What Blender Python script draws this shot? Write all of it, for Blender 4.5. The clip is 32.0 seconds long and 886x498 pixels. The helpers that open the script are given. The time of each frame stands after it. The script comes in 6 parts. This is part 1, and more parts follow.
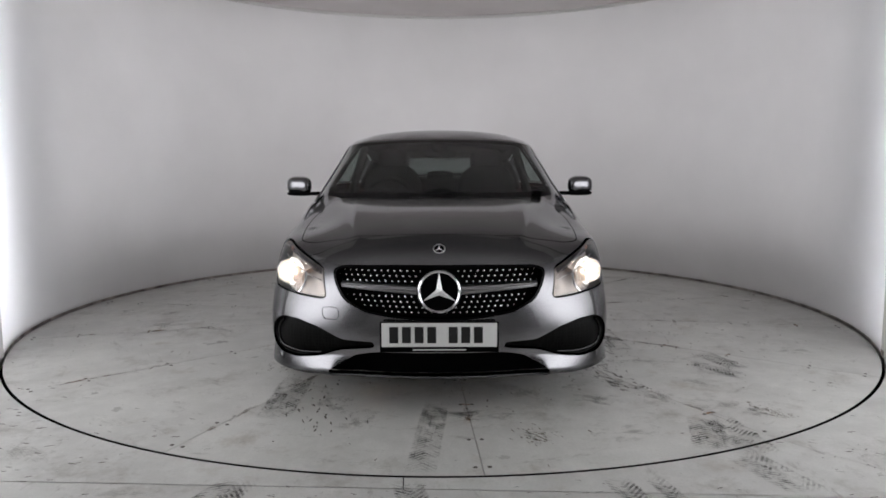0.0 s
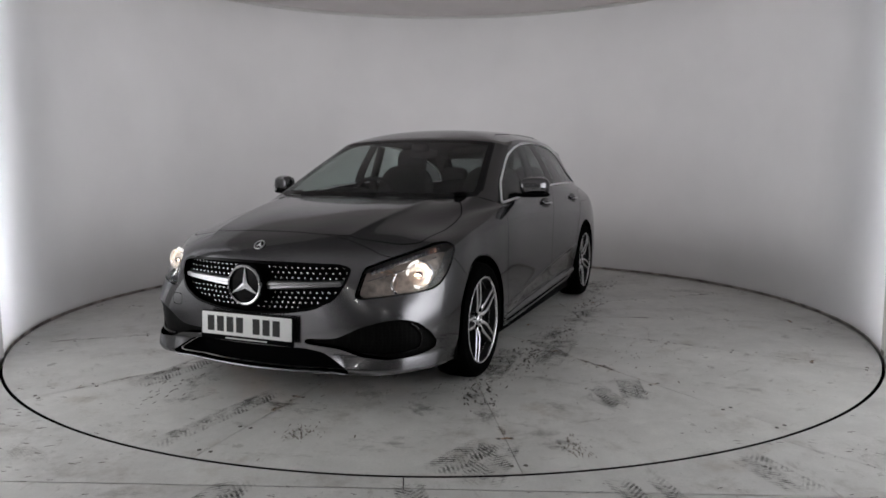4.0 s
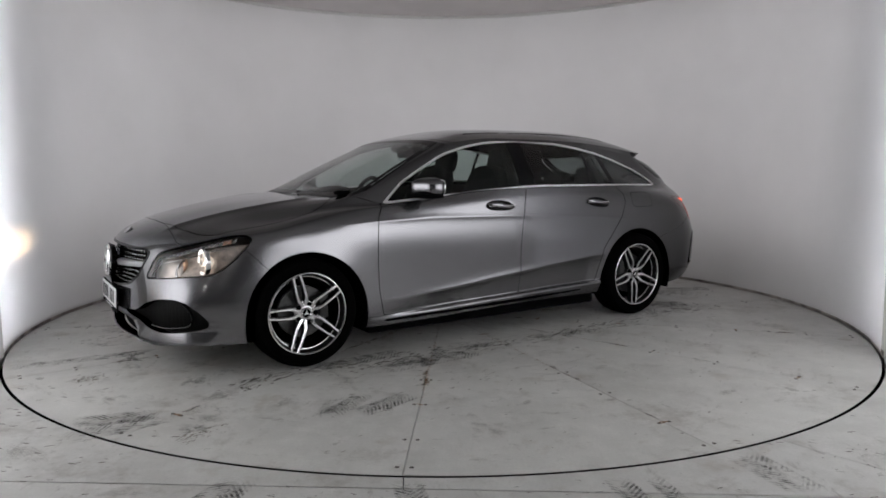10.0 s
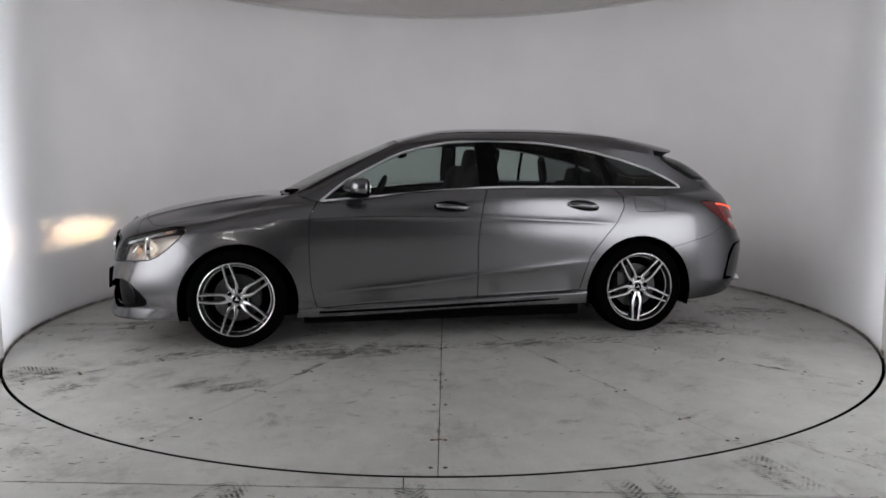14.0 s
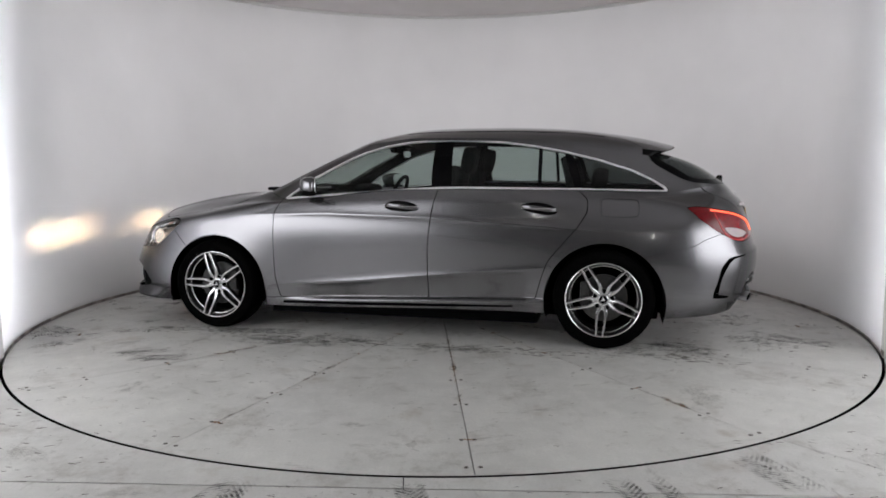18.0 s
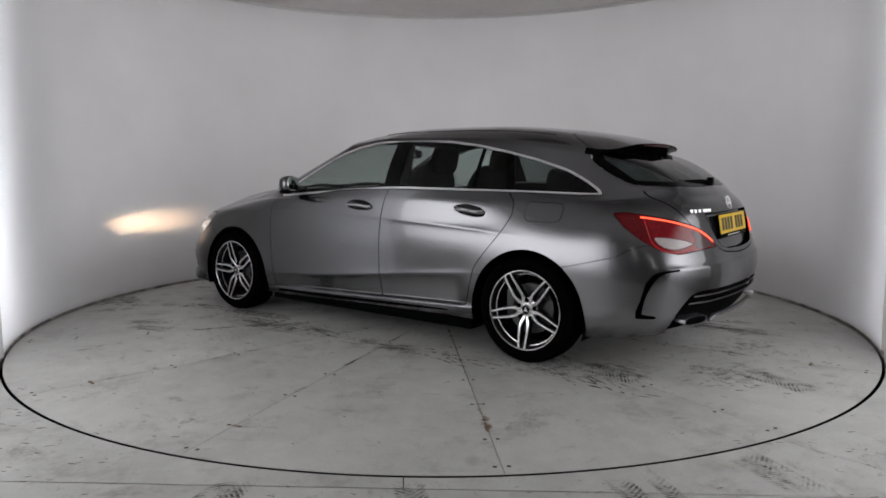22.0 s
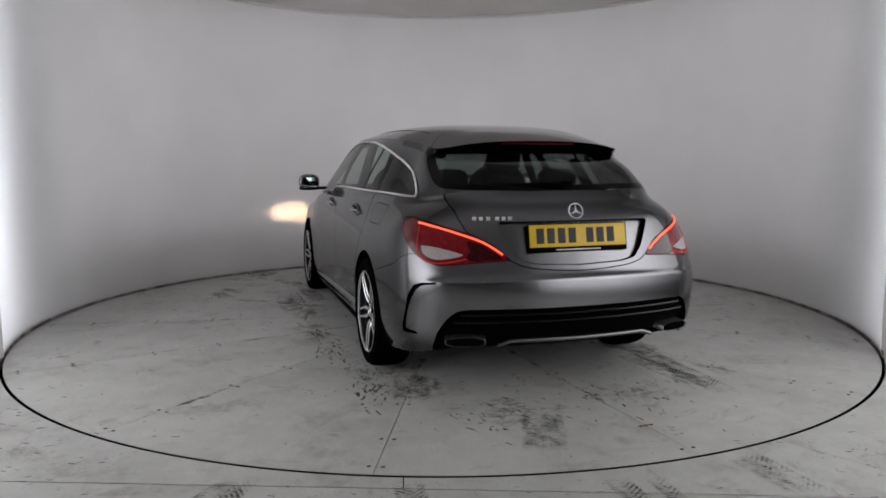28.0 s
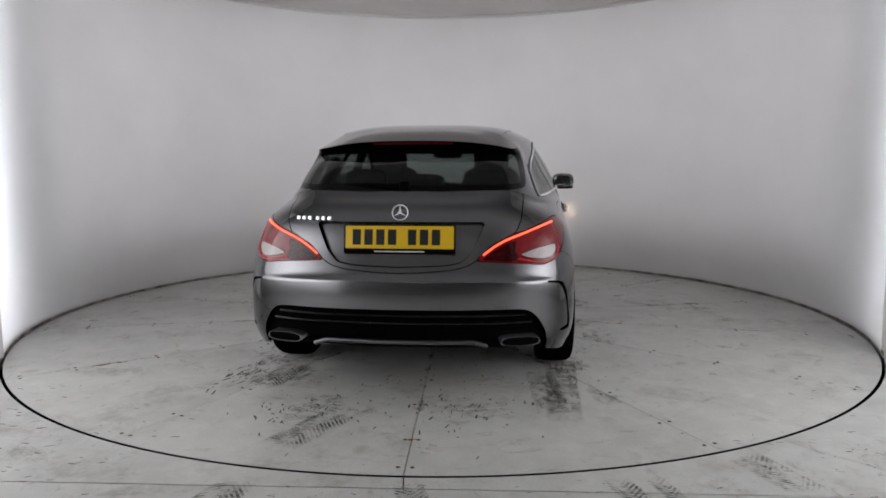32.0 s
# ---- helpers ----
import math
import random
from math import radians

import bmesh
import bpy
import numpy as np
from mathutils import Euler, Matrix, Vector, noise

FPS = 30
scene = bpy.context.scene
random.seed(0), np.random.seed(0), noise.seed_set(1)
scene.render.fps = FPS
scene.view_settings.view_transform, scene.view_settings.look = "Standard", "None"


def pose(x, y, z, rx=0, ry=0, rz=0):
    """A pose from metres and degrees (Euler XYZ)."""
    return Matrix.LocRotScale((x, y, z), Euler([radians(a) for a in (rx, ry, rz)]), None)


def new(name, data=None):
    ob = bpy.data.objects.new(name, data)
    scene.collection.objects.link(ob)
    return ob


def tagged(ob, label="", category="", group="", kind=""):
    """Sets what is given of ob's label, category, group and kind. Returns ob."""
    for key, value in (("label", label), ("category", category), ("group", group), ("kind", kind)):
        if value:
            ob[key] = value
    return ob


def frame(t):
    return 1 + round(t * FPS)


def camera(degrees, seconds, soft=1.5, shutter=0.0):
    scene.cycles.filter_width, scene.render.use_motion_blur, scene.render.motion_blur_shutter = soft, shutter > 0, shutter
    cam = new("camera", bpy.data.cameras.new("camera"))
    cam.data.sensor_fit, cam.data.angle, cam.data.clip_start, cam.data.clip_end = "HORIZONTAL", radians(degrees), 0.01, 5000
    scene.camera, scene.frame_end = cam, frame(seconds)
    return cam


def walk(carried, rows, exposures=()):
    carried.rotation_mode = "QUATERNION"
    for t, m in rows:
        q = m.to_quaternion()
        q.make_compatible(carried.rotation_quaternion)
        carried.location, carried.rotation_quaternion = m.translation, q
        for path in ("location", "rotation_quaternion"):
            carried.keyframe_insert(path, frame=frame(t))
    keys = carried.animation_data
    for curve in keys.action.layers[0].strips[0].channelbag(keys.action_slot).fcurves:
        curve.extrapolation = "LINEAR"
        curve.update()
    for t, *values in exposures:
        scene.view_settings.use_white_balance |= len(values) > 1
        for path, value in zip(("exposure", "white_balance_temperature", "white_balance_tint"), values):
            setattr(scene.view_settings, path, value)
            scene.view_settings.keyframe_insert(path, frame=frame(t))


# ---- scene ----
import itertools

# ---- camera and its path: it stands still ----
cam = camera(63.46, 32.0, soft=1.7)
EYE = Vector((0.0, -5.534, 1.168))
CAM_POSE = Matrix.Translation(EYE) @ Euler((radians(90 - 6.78), 0, radians(-0.06))).to_matrix().to_4x4() @ pose(0, 0, 0, 0, 0, -0.12)
EXPOSURES = [(0.0, -0.16), (1.0, -0.14), (2.0, -0.1), (3.0, -0.36), (6.0, -0.46), (9.0, -0.28), (11.0, -0.54), (13.0, -0.66), (14.0, -0.41), (14.5, -0.14), (17.0, -0.01), (19.0, -0.04), (21.0, -0.34), (23.0, -0.46), (24.0, -0.51), (28.0, -0.46), (30.0, -0.26), (32.0, -0.16)]
walk(cam, [(0.0, CAM_POSE), (32.0, CAM_POSE)], exposures=EXPOSURES)

# ---- world and lights ----
world = bpy.data.worlds.new("world")
scene.world = world
world.use_nodes = True
world.node_tree.nodes["Background"].inputs["Color"].default_value = (0.02, 0.02, 0.021, 1)
world.node_tree.nodes["Background"].inputs["Strength"].default_value = 1.0


# ---- materials ----
def mat(name, color=(0.5, 0.5, 0.5), rough=0.5, metal=0.0, coat=0.0, spec=0.5, noise_scale=0, noise_amount=0.1,
        bump=0.0, bump_scale=200.0, emit=None, strength=0.0, trans=0.0, ior=1.45, alpha=1.0, rough_var=0.0, coat_rough=0.03):
    m = bpy.data.materials.new(name)
    m.use_nodes = True
    nt = m.node_tree
    b = nt.nodes["Principled BSDF"]
    b.inputs["Base Color"].default_value = (*color, 1)
    b.inputs["Roughness"].default_value = rough
    b.inputs["Metallic"].default_value = metal
    b.inputs["Specular IOR Level"].default_value = spec
    b.inputs["Coat Weight"].default_value = coat
    b.inputs["Coat Roughness"].default_value = coat_rough
    b.inputs["Transmission Weight"].default_value = trans
    b.inputs["IOR"].default_value = ior
    b.inputs["Alpha"].default_value = alpha
    if emit:
        b.inputs["Emission Color"].default_value = (*emit, 1)
        b.inputs["Emission Strength"].default_value = strength
    tc = nt.nodes.new("ShaderNodeTexCoord")
    if noise_scale:
        n = nt.nodes.new("ShaderNodeTexNoise")
        n.inputs["Scale"].default_value = noise_scale
        n.inputs["Detail"].default_value = 6
        nt.links.new(tc.outputs["Object"], n.inputs["Vector"])
        r = nt.nodes.new("ShaderNodeMapRange")
        r.inputs["From Min"].default_value, r.inputs["From Max"].default_value = 0.3, 0.7
        r.inputs["To Min"].default_value, r.inputs["To Max"].default_value = 1 - noise_amount, 1 + noise_amount
        nt.links.new(n.outputs["Fac"], r.inputs["Value"])
        mul = nt.nodes.new("ShaderNodeVectorMath")
        mul.operation = "SCALE"
        mul.inputs[0].default_value = color
        nt.links.new(r.outputs["Result"], mul.inputs["Scale"])
        nt.links.new(mul.outputs["Vector"], b.inputs["Base Color"])
        if rough_var:
            rr = nt.nodes.new("ShaderNodeMapRange")
            rr.inputs["From Min"].default_value, rr.inputs["From Max"].default_value = 0.3, 0.7
            rr.inputs["To Min"].default_value, rr.inputs["To Max"].default_value = rough - rough_var, rough + rough_var
            nt.links.new(n.outputs["Fac"], rr.inputs["Value"])
            nt.links.new(rr.outputs["Result"], b.inputs["Roughness"])
    if bump:
        n2 = nt.nodes.new("ShaderNodeTexNoise")
        n2.inputs["Scale"].default_value = bump_scale
        n2.inputs["Detail"].default_value = 4
        nt.links.new(tc.outputs["Object"], n2.inputs["Vector"])
        bp = nt.nodes.new("ShaderNodeBump")
        bp.inputs["Strength"].default_value = bump
        bp.inputs["Distance"].default_value = 0.002
        nt.links.new(n2.outputs["Fac"], bp.inputs["Height"])
        nt.links.new(bp.outputs["Normal"], b.inputs["Normal"])
    return m


def glass_mat(name, tint, clear, gloss=0.0):
    """Thin tinted glazing: a clear tinted pane with a mirror-like face."""
    m = bpy.data.materials.new(name)
    m.use_nodes = True
    nt = m.node_tree
    nt.nodes.clear()
    out = nt.nodes.new("ShaderNodeOutputMaterial")
    tr = nt.nodes.new("ShaderNodeBsdfTransparent")
    tr.inputs["Color"].default_value = (*[c * clear for c in tint], 1)
    gl = nt.nodes.new("ShaderNodeBsdfGlossy")
    gl.inputs["Roughness"].default_value = gloss
    lw = nt.nodes.new("ShaderNodeLayerWeight")
    lw.inputs["Blend"].default_value = 0.5
    pw = nt.nodes.new("ShaderNodeMath")
    pw.operation = "POWER"
    pw.inputs[1].default_value = 5.0
    nt.links.new(lw.outputs["Facing"], pw.inputs[0])
    fr = nt.nodes.new("ShaderNodeMapRange")
    fr.inputs["To Min"].default_value, fr.inputs["To Max"].default_value = 0.045, 1.0
    nt.links.new(pw.outputs["Value"], fr.inputs["Value"])
    mx = nt.nodes.new("ShaderNodeMixShader")
    nt.links.new(fr.outputs["Result"], mx.inputs["Fac"])
    nt.links.new(tr.outputs["BSDF"], mx.inputs[1])
    nt.links.new(gl.outputs["BSDF"], mx.inputs[2])
    nt.links.new(mx.outputs["Shader"], out.inputs["Surface"])
    return m


M_WALL = mat("white_wall", (0.74, 0.733, 0.733), 0.75, noise_scale=0.8, noise_amount=0.03, bump=0.05, bump_scale=60)
M_FABRIC = mat("white_fabric", (0.905, 0.897, 0.897), 0.9, spec=0.1, noise_scale=0.9, noise_amount=0.06)
fabric_nodes = M_FABRIC.node_tree
weave, sheer = fabric_nodes.nodes.new("ShaderNodeBsdfTranslucent"), fabric_nodes.nodes.new("ShaderNodeMixShader")
weave.inputs["Color"].default_value = (0.8, 0.8, 0.83, 1)
sheer.inputs["Fac"].default_value = 0.2
fabric_nodes.links.new(fabric_nodes.nodes["Principled BSDF"].outputs["BSDF"], sheer.inputs[1])
fabric_nodes.links.new(weave.outputs["BSDF"], sheer.inputs[2])
fabric_nodes.links.new(sheer.outputs["Shader"], fabric_nodes.nodes["Material Output"].inputs["Surface"])
M_CEIL = mat("ceiling_board", (0.80, 0.76, 0.755), 0.9, noise_scale=1.5, noise_amount=0.05)
M_RIM = mat("rim_trim", (0.8, 0.8, 0.78), 0.5)
M_DARK = mat("dark_wall", (0.05, 0.05, 0.052), 0.8, noise_scale=2, noise_amount=0.15)


def floor_mat(name, color, rust=0.25, seed=0.0):
    """Worn pale floor: mottled grey, fine grain, rusty patches, dark specks, scuffs; each piece differs."""
    m = mat(name, color, 0.5)
    nt = m.node_tree
    b = nt.nodes["Principled BSDF"]
    add = nt.nodes.new

    def link(a, o, c, i):
        nt.links.new(a.outputs[o], c.inputs[i])
    tc, info, off = add("ShaderNodeTexCoord"), add("ShaderNodeObjectInfo"), add("ShaderNodeVectorMath")
    off.operation = "MULTIPLY_ADD"
    comb = add("ShaderNodeCombineXYZ")
    for k in range(2):
        link(info, "Random", comb, k)
    off.inputs[1].default_value = (37.0, 53.0, 0)
    link(comb, "Vector", off, 0)
    link(tc, "Object", off, 2)

    def noise_at(scale, detail=5, rough=0.6, stretch=None):
        n = add("ShaderNodeTexNoise")
        n.inputs["Scale"].default_value, n.inputs["Detail"].default_value, n.inputs["Roughness"].default_value = scale, detail, rough
        if stretch:
            mp = add("ShaderNodeMapping")
            mp.inputs["Scale"].default_value = stretch
            mp.inputs["Rotation"].default_value = (0, 0, 0.7)
            link(off, "Vector", mp, "Vector")
            link(mp, "Vector", n, "Vector")
        else:
            link(off, "Vector", n, "Vector")
        return n

    def ramp(n, lo, hi, a, c, out="Fac"):
        r = add("ShaderNodeMapRange")
        for key, v in (("From Min", lo), ("From Max", hi), ("To Min", a), ("To Max", c)):
            r.inputs[key].default_value = v
        link(n, out, r, "Value")
        return r

    def blend(col_node, fac_node, color2, kind="MIX"):
        mx = add("ShaderNodeMix")
        mx.data_type, mx.blend_type = "RGBA", kind
        link(fac_node, "Result", mx, 0)
        if col_node is None:
            mx.inputs[6].default_value = (*color, 1)
        else:
            nt.links.new(col_node.outputs[2], mx.inputs[6])
        mx.inputs[7].default_value = (*color2, 1)
        return mx
    c = blend(None, ramp(noise_at(1.3, 6), .35, .68, 0, .75), [v * .72 for v in color])
    c = blend(c, ramp(noise_at(7, 8, .7), .45, .75, 0, .5), [v * 1.25 for v in color])
    c = blend(c, ramp(noise_at(3.1, 7, .65), .60, .74, 0, rust), (.26, .20, .14))
    c = blend(c, ramp(noise_at(5, 8, .75, (1, .12, 1)), .62, .78, 0, .5), [v * .45 for v in color])
    c = blend(c, ramp(noise_at(2.2, 9, .78), .54, .68, 0, .5), (.17, .145, .115))
    c = blend(c, ramp(noise_at(9, 9, .8, (1, .3, 1)), .57, .70, 0, .7), (.12, .10, .085))
    vor = add("ShaderNodeTexVoronoi")
    vor.inputs["Scale"].default_value = 7.5
    link(off, "Vector", vor, "Vector")
    speck = ramp(vor, .02, .045, .6, 0, "Distance")
    c = blend(c, speck, (.08, .075, .07))
    c = blend(c, ramp(noise_at(90, 3), .4, .7, 0, .22), [v * .6 for v in color])
    nt.links.new(c.outputs[2], b.inputs["Base Color"])
    nt.links.new(ramp(noise_at(4, 6), .3, .7, .26, .5).outputs["Result"], b.inputs["Roughness"])
    bp = add("ShaderNodeBump")
    bp.inputs["Strength"].default_value, bp.inputs["Distance"].default_value = .25, .002
    link(noise_at(45, 6), "Fac", bp, "Height")
    nt.links.new(bp.outputs["Normal"], b.inputs["Normal"])
    return m


M_FLOOR = floor_mat("concrete_floor", (.61, .605, .585), .45)
M_PLATE = floor_mat("painted_steel_plate", (.63, .625, .60), .5)
M_GRIME = mat("tyre_grime", (.085, .075, .064), .8, noise_scale=30, noise_amount=.4)
M_SMUDGE = mat("floor_smudge", (.17, .15, .125), .8, noise_scale=30, noise_amount=.4)
M_RUST = mat("rust_stain", (.24, .125, .05), .9, noise_scale=40, noise_amount=.4)
M_FOOTLINE = mat("wall_foot_line", (.42, .385, .36), .9, noise_scale=7, noise_amount=.7)
M_GAP = mat("dark_gap", (0.003, 0.003, 0.003), 0.9, spec=0.0)
M_LAMP = mat("lamp_white", (0.9, 0.9, 0.9), 0.5, emit=(0.97, 0.975, 1.0), strength=3.7)
# the panels glow most next to the wall and fade towards their free ends, tops and feet
glow_nodes = M_LAMP.node_tree
spread, across = glow_nodes.nodes.new("ShaderNodeTexCoord"), glow_nodes.nodes.new("ShaderNodeSeparateXYZ")
glow_nodes.links.new(spread.outputs["Generated"], across.inputs[0])
fade = 3.7
for axis, start, least in ((1, .70, .35), (2, .35, .10)):
    off_mid, dist, ramp_out, times = (glow_nodes.nodes.new(n) for n in ("ShaderNodeMath", "ShaderNodeMath", "ShaderNodeMapRange", "ShaderNodeMath"))
    off_mid.operation = "MULTIPLY_ADD"
    off_mid.inputs[1].default_value, off_mid.inputs[2].default_value = (-1.0, 1.0) if axis == 1 else (2.0, -1.0)
    dist.operation, times.operation, ramp_out.interpolation_type = "ABSOLUTE", "MULTIPLY", "SMOOTHSTEP"
    for key, value in (("From Min", start), ("From Max", 1.0), ("To Min", 1.0), ("To Max", least)):
        ramp_out.inputs[key].default_value = value
    glow_nodes.links.new(across.outputs[axis], off_mid.inputs[0])
    glow_nodes.links.new(off_mid.outputs[0], dist.inputs[0])
    glow_nodes.links.new(dist.outputs[0], ramp_out.inputs["Value"])
    glow_nodes.links.new(ramp_out.outputs["Result"], times.inputs[0])
    if isinstance(fade, float):
        times.inputs[1].default_value = fade
    else:
        glow_nodes.links.new(fade, times.inputs[1])
    fade = times.outputs[0]
glow_nodes.links.new(fade, glow_nodes.nodes["Principled BSDF"].inputs["Emission Strength"])
M_BACKLIGHT = mat("backlight_white", (0.8, 0.8, 0.8), 0.6, emit=(1.0, 0.975, 0.97), strength=0.84)
M_STUD = mat("bright_stud", (0.85, 0.85, 0.86), 0.35, metal=0.35)
M_SOFTTUBE = mat("softer_tube_white", (0.9, 0.9, 0.9), 0.5, emit=(0.94, 0.96, 1.0), strength=46)
M_TUBE = mat("tube_white", (0.9, 0.9, 0.9), 0.5, emit=(0.94, 0.96, 1.0), strength=94)
M_SPOT = mat("spot_lens_white", (0.9, 0.9, 0.9), 0.5, emit=(1.0, 0.97, 0.92), strength=60)
M_PAINT = mat("grey_metal_paint", (0.085, 0.084, 0.090), 0.29, metal=0.92, coat=0.9, coat_rough=0.055, noise_scale=900, noise_amount=0.12)
# metal flakes seen through a clear coat: the flake lobe dims towards grazing view
flop_nodes = M_PAINT.node_tree
base = flop_nodes.nodes["Principled BSDF"]
for link in list(base.inputs["Base Color"].links):
    flop_nodes.links.remove(link)
base.inputs["Base Color"].default_value = (0.012, 0.012, 0.0125, 1)
base.inputs["Metallic"].default_value, base.inputs["Specular IOR Level"].default_value = 0.0, 0.0
flake_lobe, both_lobes = flop_nodes.nodes.new("ShaderNodeBsdfGlossy"), flop_nodes.nodes.new("ShaderNodeAddShader")
flake_lobe.inputs["Roughness"].default_value = 0.24
facing, flop = flop_nodes.nodes.new("ShaderNodeLayerWeight"), flop_nodes.nodes.new("ShaderNodeMapRange")
facing.inputs["Blend"].default_value = 0.5
flop.interpolation_type = "SMOOTHSTEP"
for key, value in (("From Min", 0.12), ("From Max", 0.5), ("To Min", 0.20), ("To Max", 0.02)):
    flop.inputs[key].default_value = value
flop_nodes.links.new(facing.outputs["Facing"], flop.inputs["Value"])
flop_tint = flop_nodes.nodes.new("ShaderNodeVectorMath")
flop_tint.operation = "SCALE"
flop_tint.inputs[0].default_value = (1.0, 0.99, 1.05)
graze, lobe_sum = flop_nodes.nodes.new("ShaderNodeMapRange"), flop_nodes.nodes.new("ShaderNodeMath")
for key, value in (("From Min", 0.55), ("From Max", 0.85), ("To Min", 0.0), ("To Max", 0.11)):
    graze.inputs[key].default_value = value
flop_nodes.links.new(facing.outputs["Facing"], graze.inputs["Value"])
flop_nodes.links.new(flop.outputs["Result"], lobe_sum.inputs[0])
flop_nodes.links.new(graze.outputs["Result"], lobe_sum.inputs[1])
flop_nodes.links.new(lobe_sum.outputs["Value"], flop_tint.inputs["Scale"])
flop_nodes.links.new(flop_tint.outputs["Vector"], flake_lobe.inputs["Color"])
flop_nodes.links.new(base.outputs["BSDF"], both_lobes.inputs[0])
flop_nodes.links.new(flake_lobe.outputs["BSDF"], both_lobes.inputs[1])
flop_nodes.links.new(both_lobes.outputs["Shader"], flop_nodes.nodes["Material Output"].inputs["Surface"])
M_BLACK = mat("black_plastic", (0.0025, 0.0025, 0.0028), 0.6, spec=0.015, noise_scale=300, noise_amount=0.2)
M_GLOSS = mat("gloss_black", (0.0025, 0.0025, 0.003), 0.2, spec=0.1)
M_RUBBER = mat("rubber", (0.0025, 0.0025, 0.0025), 0.9, spec=0.01, noise_scale=60, noise_amount=0.2)
M_CHROME = mat("chrome", (0.85, 0.85, 0.86), 0.12, metal=1.0)
M_STUDFLAT = mat("facet_stud", (0.62, 0.62, 0.63), 0.14, metal=1.0)
M_SATIN = mat("satin_alloy", (0.6, 0.6, 0.61), 0.3, metal=1.0, noise_scale=80, noise_amount=0.05)
M_ALLOY = mat("machined_alloy", (0.74, 0.74, 0.75), 0.27, metal=1.0, noise_scale=120, noise_amount=0.06)
M_ALLOYDARK = mat("grey_alloy_paint", (0.006, 0.006, 0.0063), 0.5, spec=0.2)
M_CALIPER = mat("cast_iron_grey", (0.06, 0.06, 0.06), 0.5, metal=0.6, noise_scale=60, noise_amount=0.2)
M_STEEL = mat("brake_steel", (0.10, 0.10, 0.10), 0.4, metal=1.0, noise_scale=50, noise_amount=0.2)
M_SEAT = mat("black_upholstery", (0.009, 0.009, 0.0095), 0.8, spec=0.15, noise_scale=12, noise_amount=0.2)
M_TRIM = mat("dark_interior", (0.007, 0.007, 0.0075), 0.8, spec=0.15, noise_scale=10, noise_amount=0.2)
M_GLASS = glass_mat("tinted_glass", (0.86, 0.95, 0.92), 0.72)
M_REARGLASS = glass_mat("dark_rear_glass", (0.82, 0.92, 0.9), 0.28)
M_LENS = glass_mat("clear_lens", (1, 1, 1), 0.93)
M_RED = mat("red_reflector", (0.17, 0.005, 0.010), 0.16, spec=0.25, coat=0.5, noise_scale=45, noise_amount=0.25, emit=(1.0, 0.02, 0.02), strength=0.02)
M_DEEPRED = mat("dark_red_lens", (0.035, 0.001, 0.002), 0.14, spec=0.25, coat=0.5, noise_scale=70, noise_amount=0.5)
M_SIDERED = mat("side_red_lens", (0.13, 0.004, 0.007), 0.14, spec=0.25, coat=0.5, noise_scale=60, noise_amount=0.3)
M_GUIDE = mat("red_light_guide", (0.5, 0.02, 0.02), 0.3, emit=(1.0, 0.03, 0.03), strength=0.12)
M_BRAKERED = mat("unlit_brake_red", (0.05, 0.003, 0.004), 0.25, spec=0.2)
M_WHITELENS = mat("pale_lens", (0.46, 0.40, 0.40), 0.25, coat=0.3, noise_scale=60, noise_amount=0.1)
M_BRIGHT = mat("bright_trim", (0.9, 0.9, 0.91), 0.28, metal=0.5)
M_LEDRED = mat("red_light_tube", (0.6, 0.05, 0.03), 0.4, emit=(1.0, 0.11, 0.05), strength=2.6)
M_BEAM = mat("headlamp_source", (1, 1, 1), 0.5, emit=(1.0, 0.66, 0.42), strength=150000)
# dish and collar emit a little, standing in for reflected bulb light
M_GLOW = mat("headlamp_dish_glow", (0.7, 0.7, 0.7), 0.15, metal=1.0, emit=(1.0, 0.86, 0.72), strength=0.8)
M_BEAD = mat("side_bulb_glow", (1, 1, 1), 0.5, emit=(1.0, 0.48, 0.24), strength=260)
# the bulb's warm light is mixed into these two base colours
M_REFLECTOR = mat("warm_lit_reflector", (0.78, 0.56, 0.42), 0.38, metal=1.0)
M_WARMBOWL = mat("warm_lit_bowl", (0.56, 0.49, 0.44), 0.3, metal=0.3, noise_scale=25, noise_amount=0.35)
M_LAMPBULB = mat("lit_bulb", (1, 1, 1), 0.5, emit=(1.0, 0.84, 0.68), strength=80)
M_CEILDARK = mat("grey_ceiling", (0.34, 0.33, 0.33), 0.85, noise_scale=1.2, noise_amount=0.06)
M_MIRROR = mat("mirror_glass", (0.85, 0.87, 0.87), 0.02, metal=1.0)
M_AMBER = mat("amber_lens", (0.42, 0.24, 0.17), 0.3)
M_YELLOW = mat("yellow_plate", (0.75, 0.48, 0.02), 0.35, noise_scale=30, noise_amount=0.03)
M_WHITEPLATE = mat("white_plate", (0.75, 0.75, 0.74), 0.35, noise_scale=30, noise_amount=0.03)
M_RIB = mat("satin_black_plastic", (.004, .004, .0045), .25, spec=.3)
M_INK = mat("black_ink", (0.01, 0.01, 0.01), 0.5)


# ---- mesh tools ----
def obj(name, verts, faces, material, parent=None, label="", smooth=True, normals=None):
    me = bpy.data.meshes.new(name)
    me.from_pydata([tuple(v) for v in verts], [], [tuple(int(i) for i in f) for f in faces])
    me.materials.append(material)
    if smooth:
        me.polygons.foreach_set("use_smooth", [True] * len(me.polygons))
    if normals is not None:
        me.normals_split_custom_set_from_vertices([tuple(n) for n in normals])
    me.update()
    ob = new(name, me)
    if parent is not None:
        ob.parent = parent
    if label:
        tagged(ob, label)
    return ob


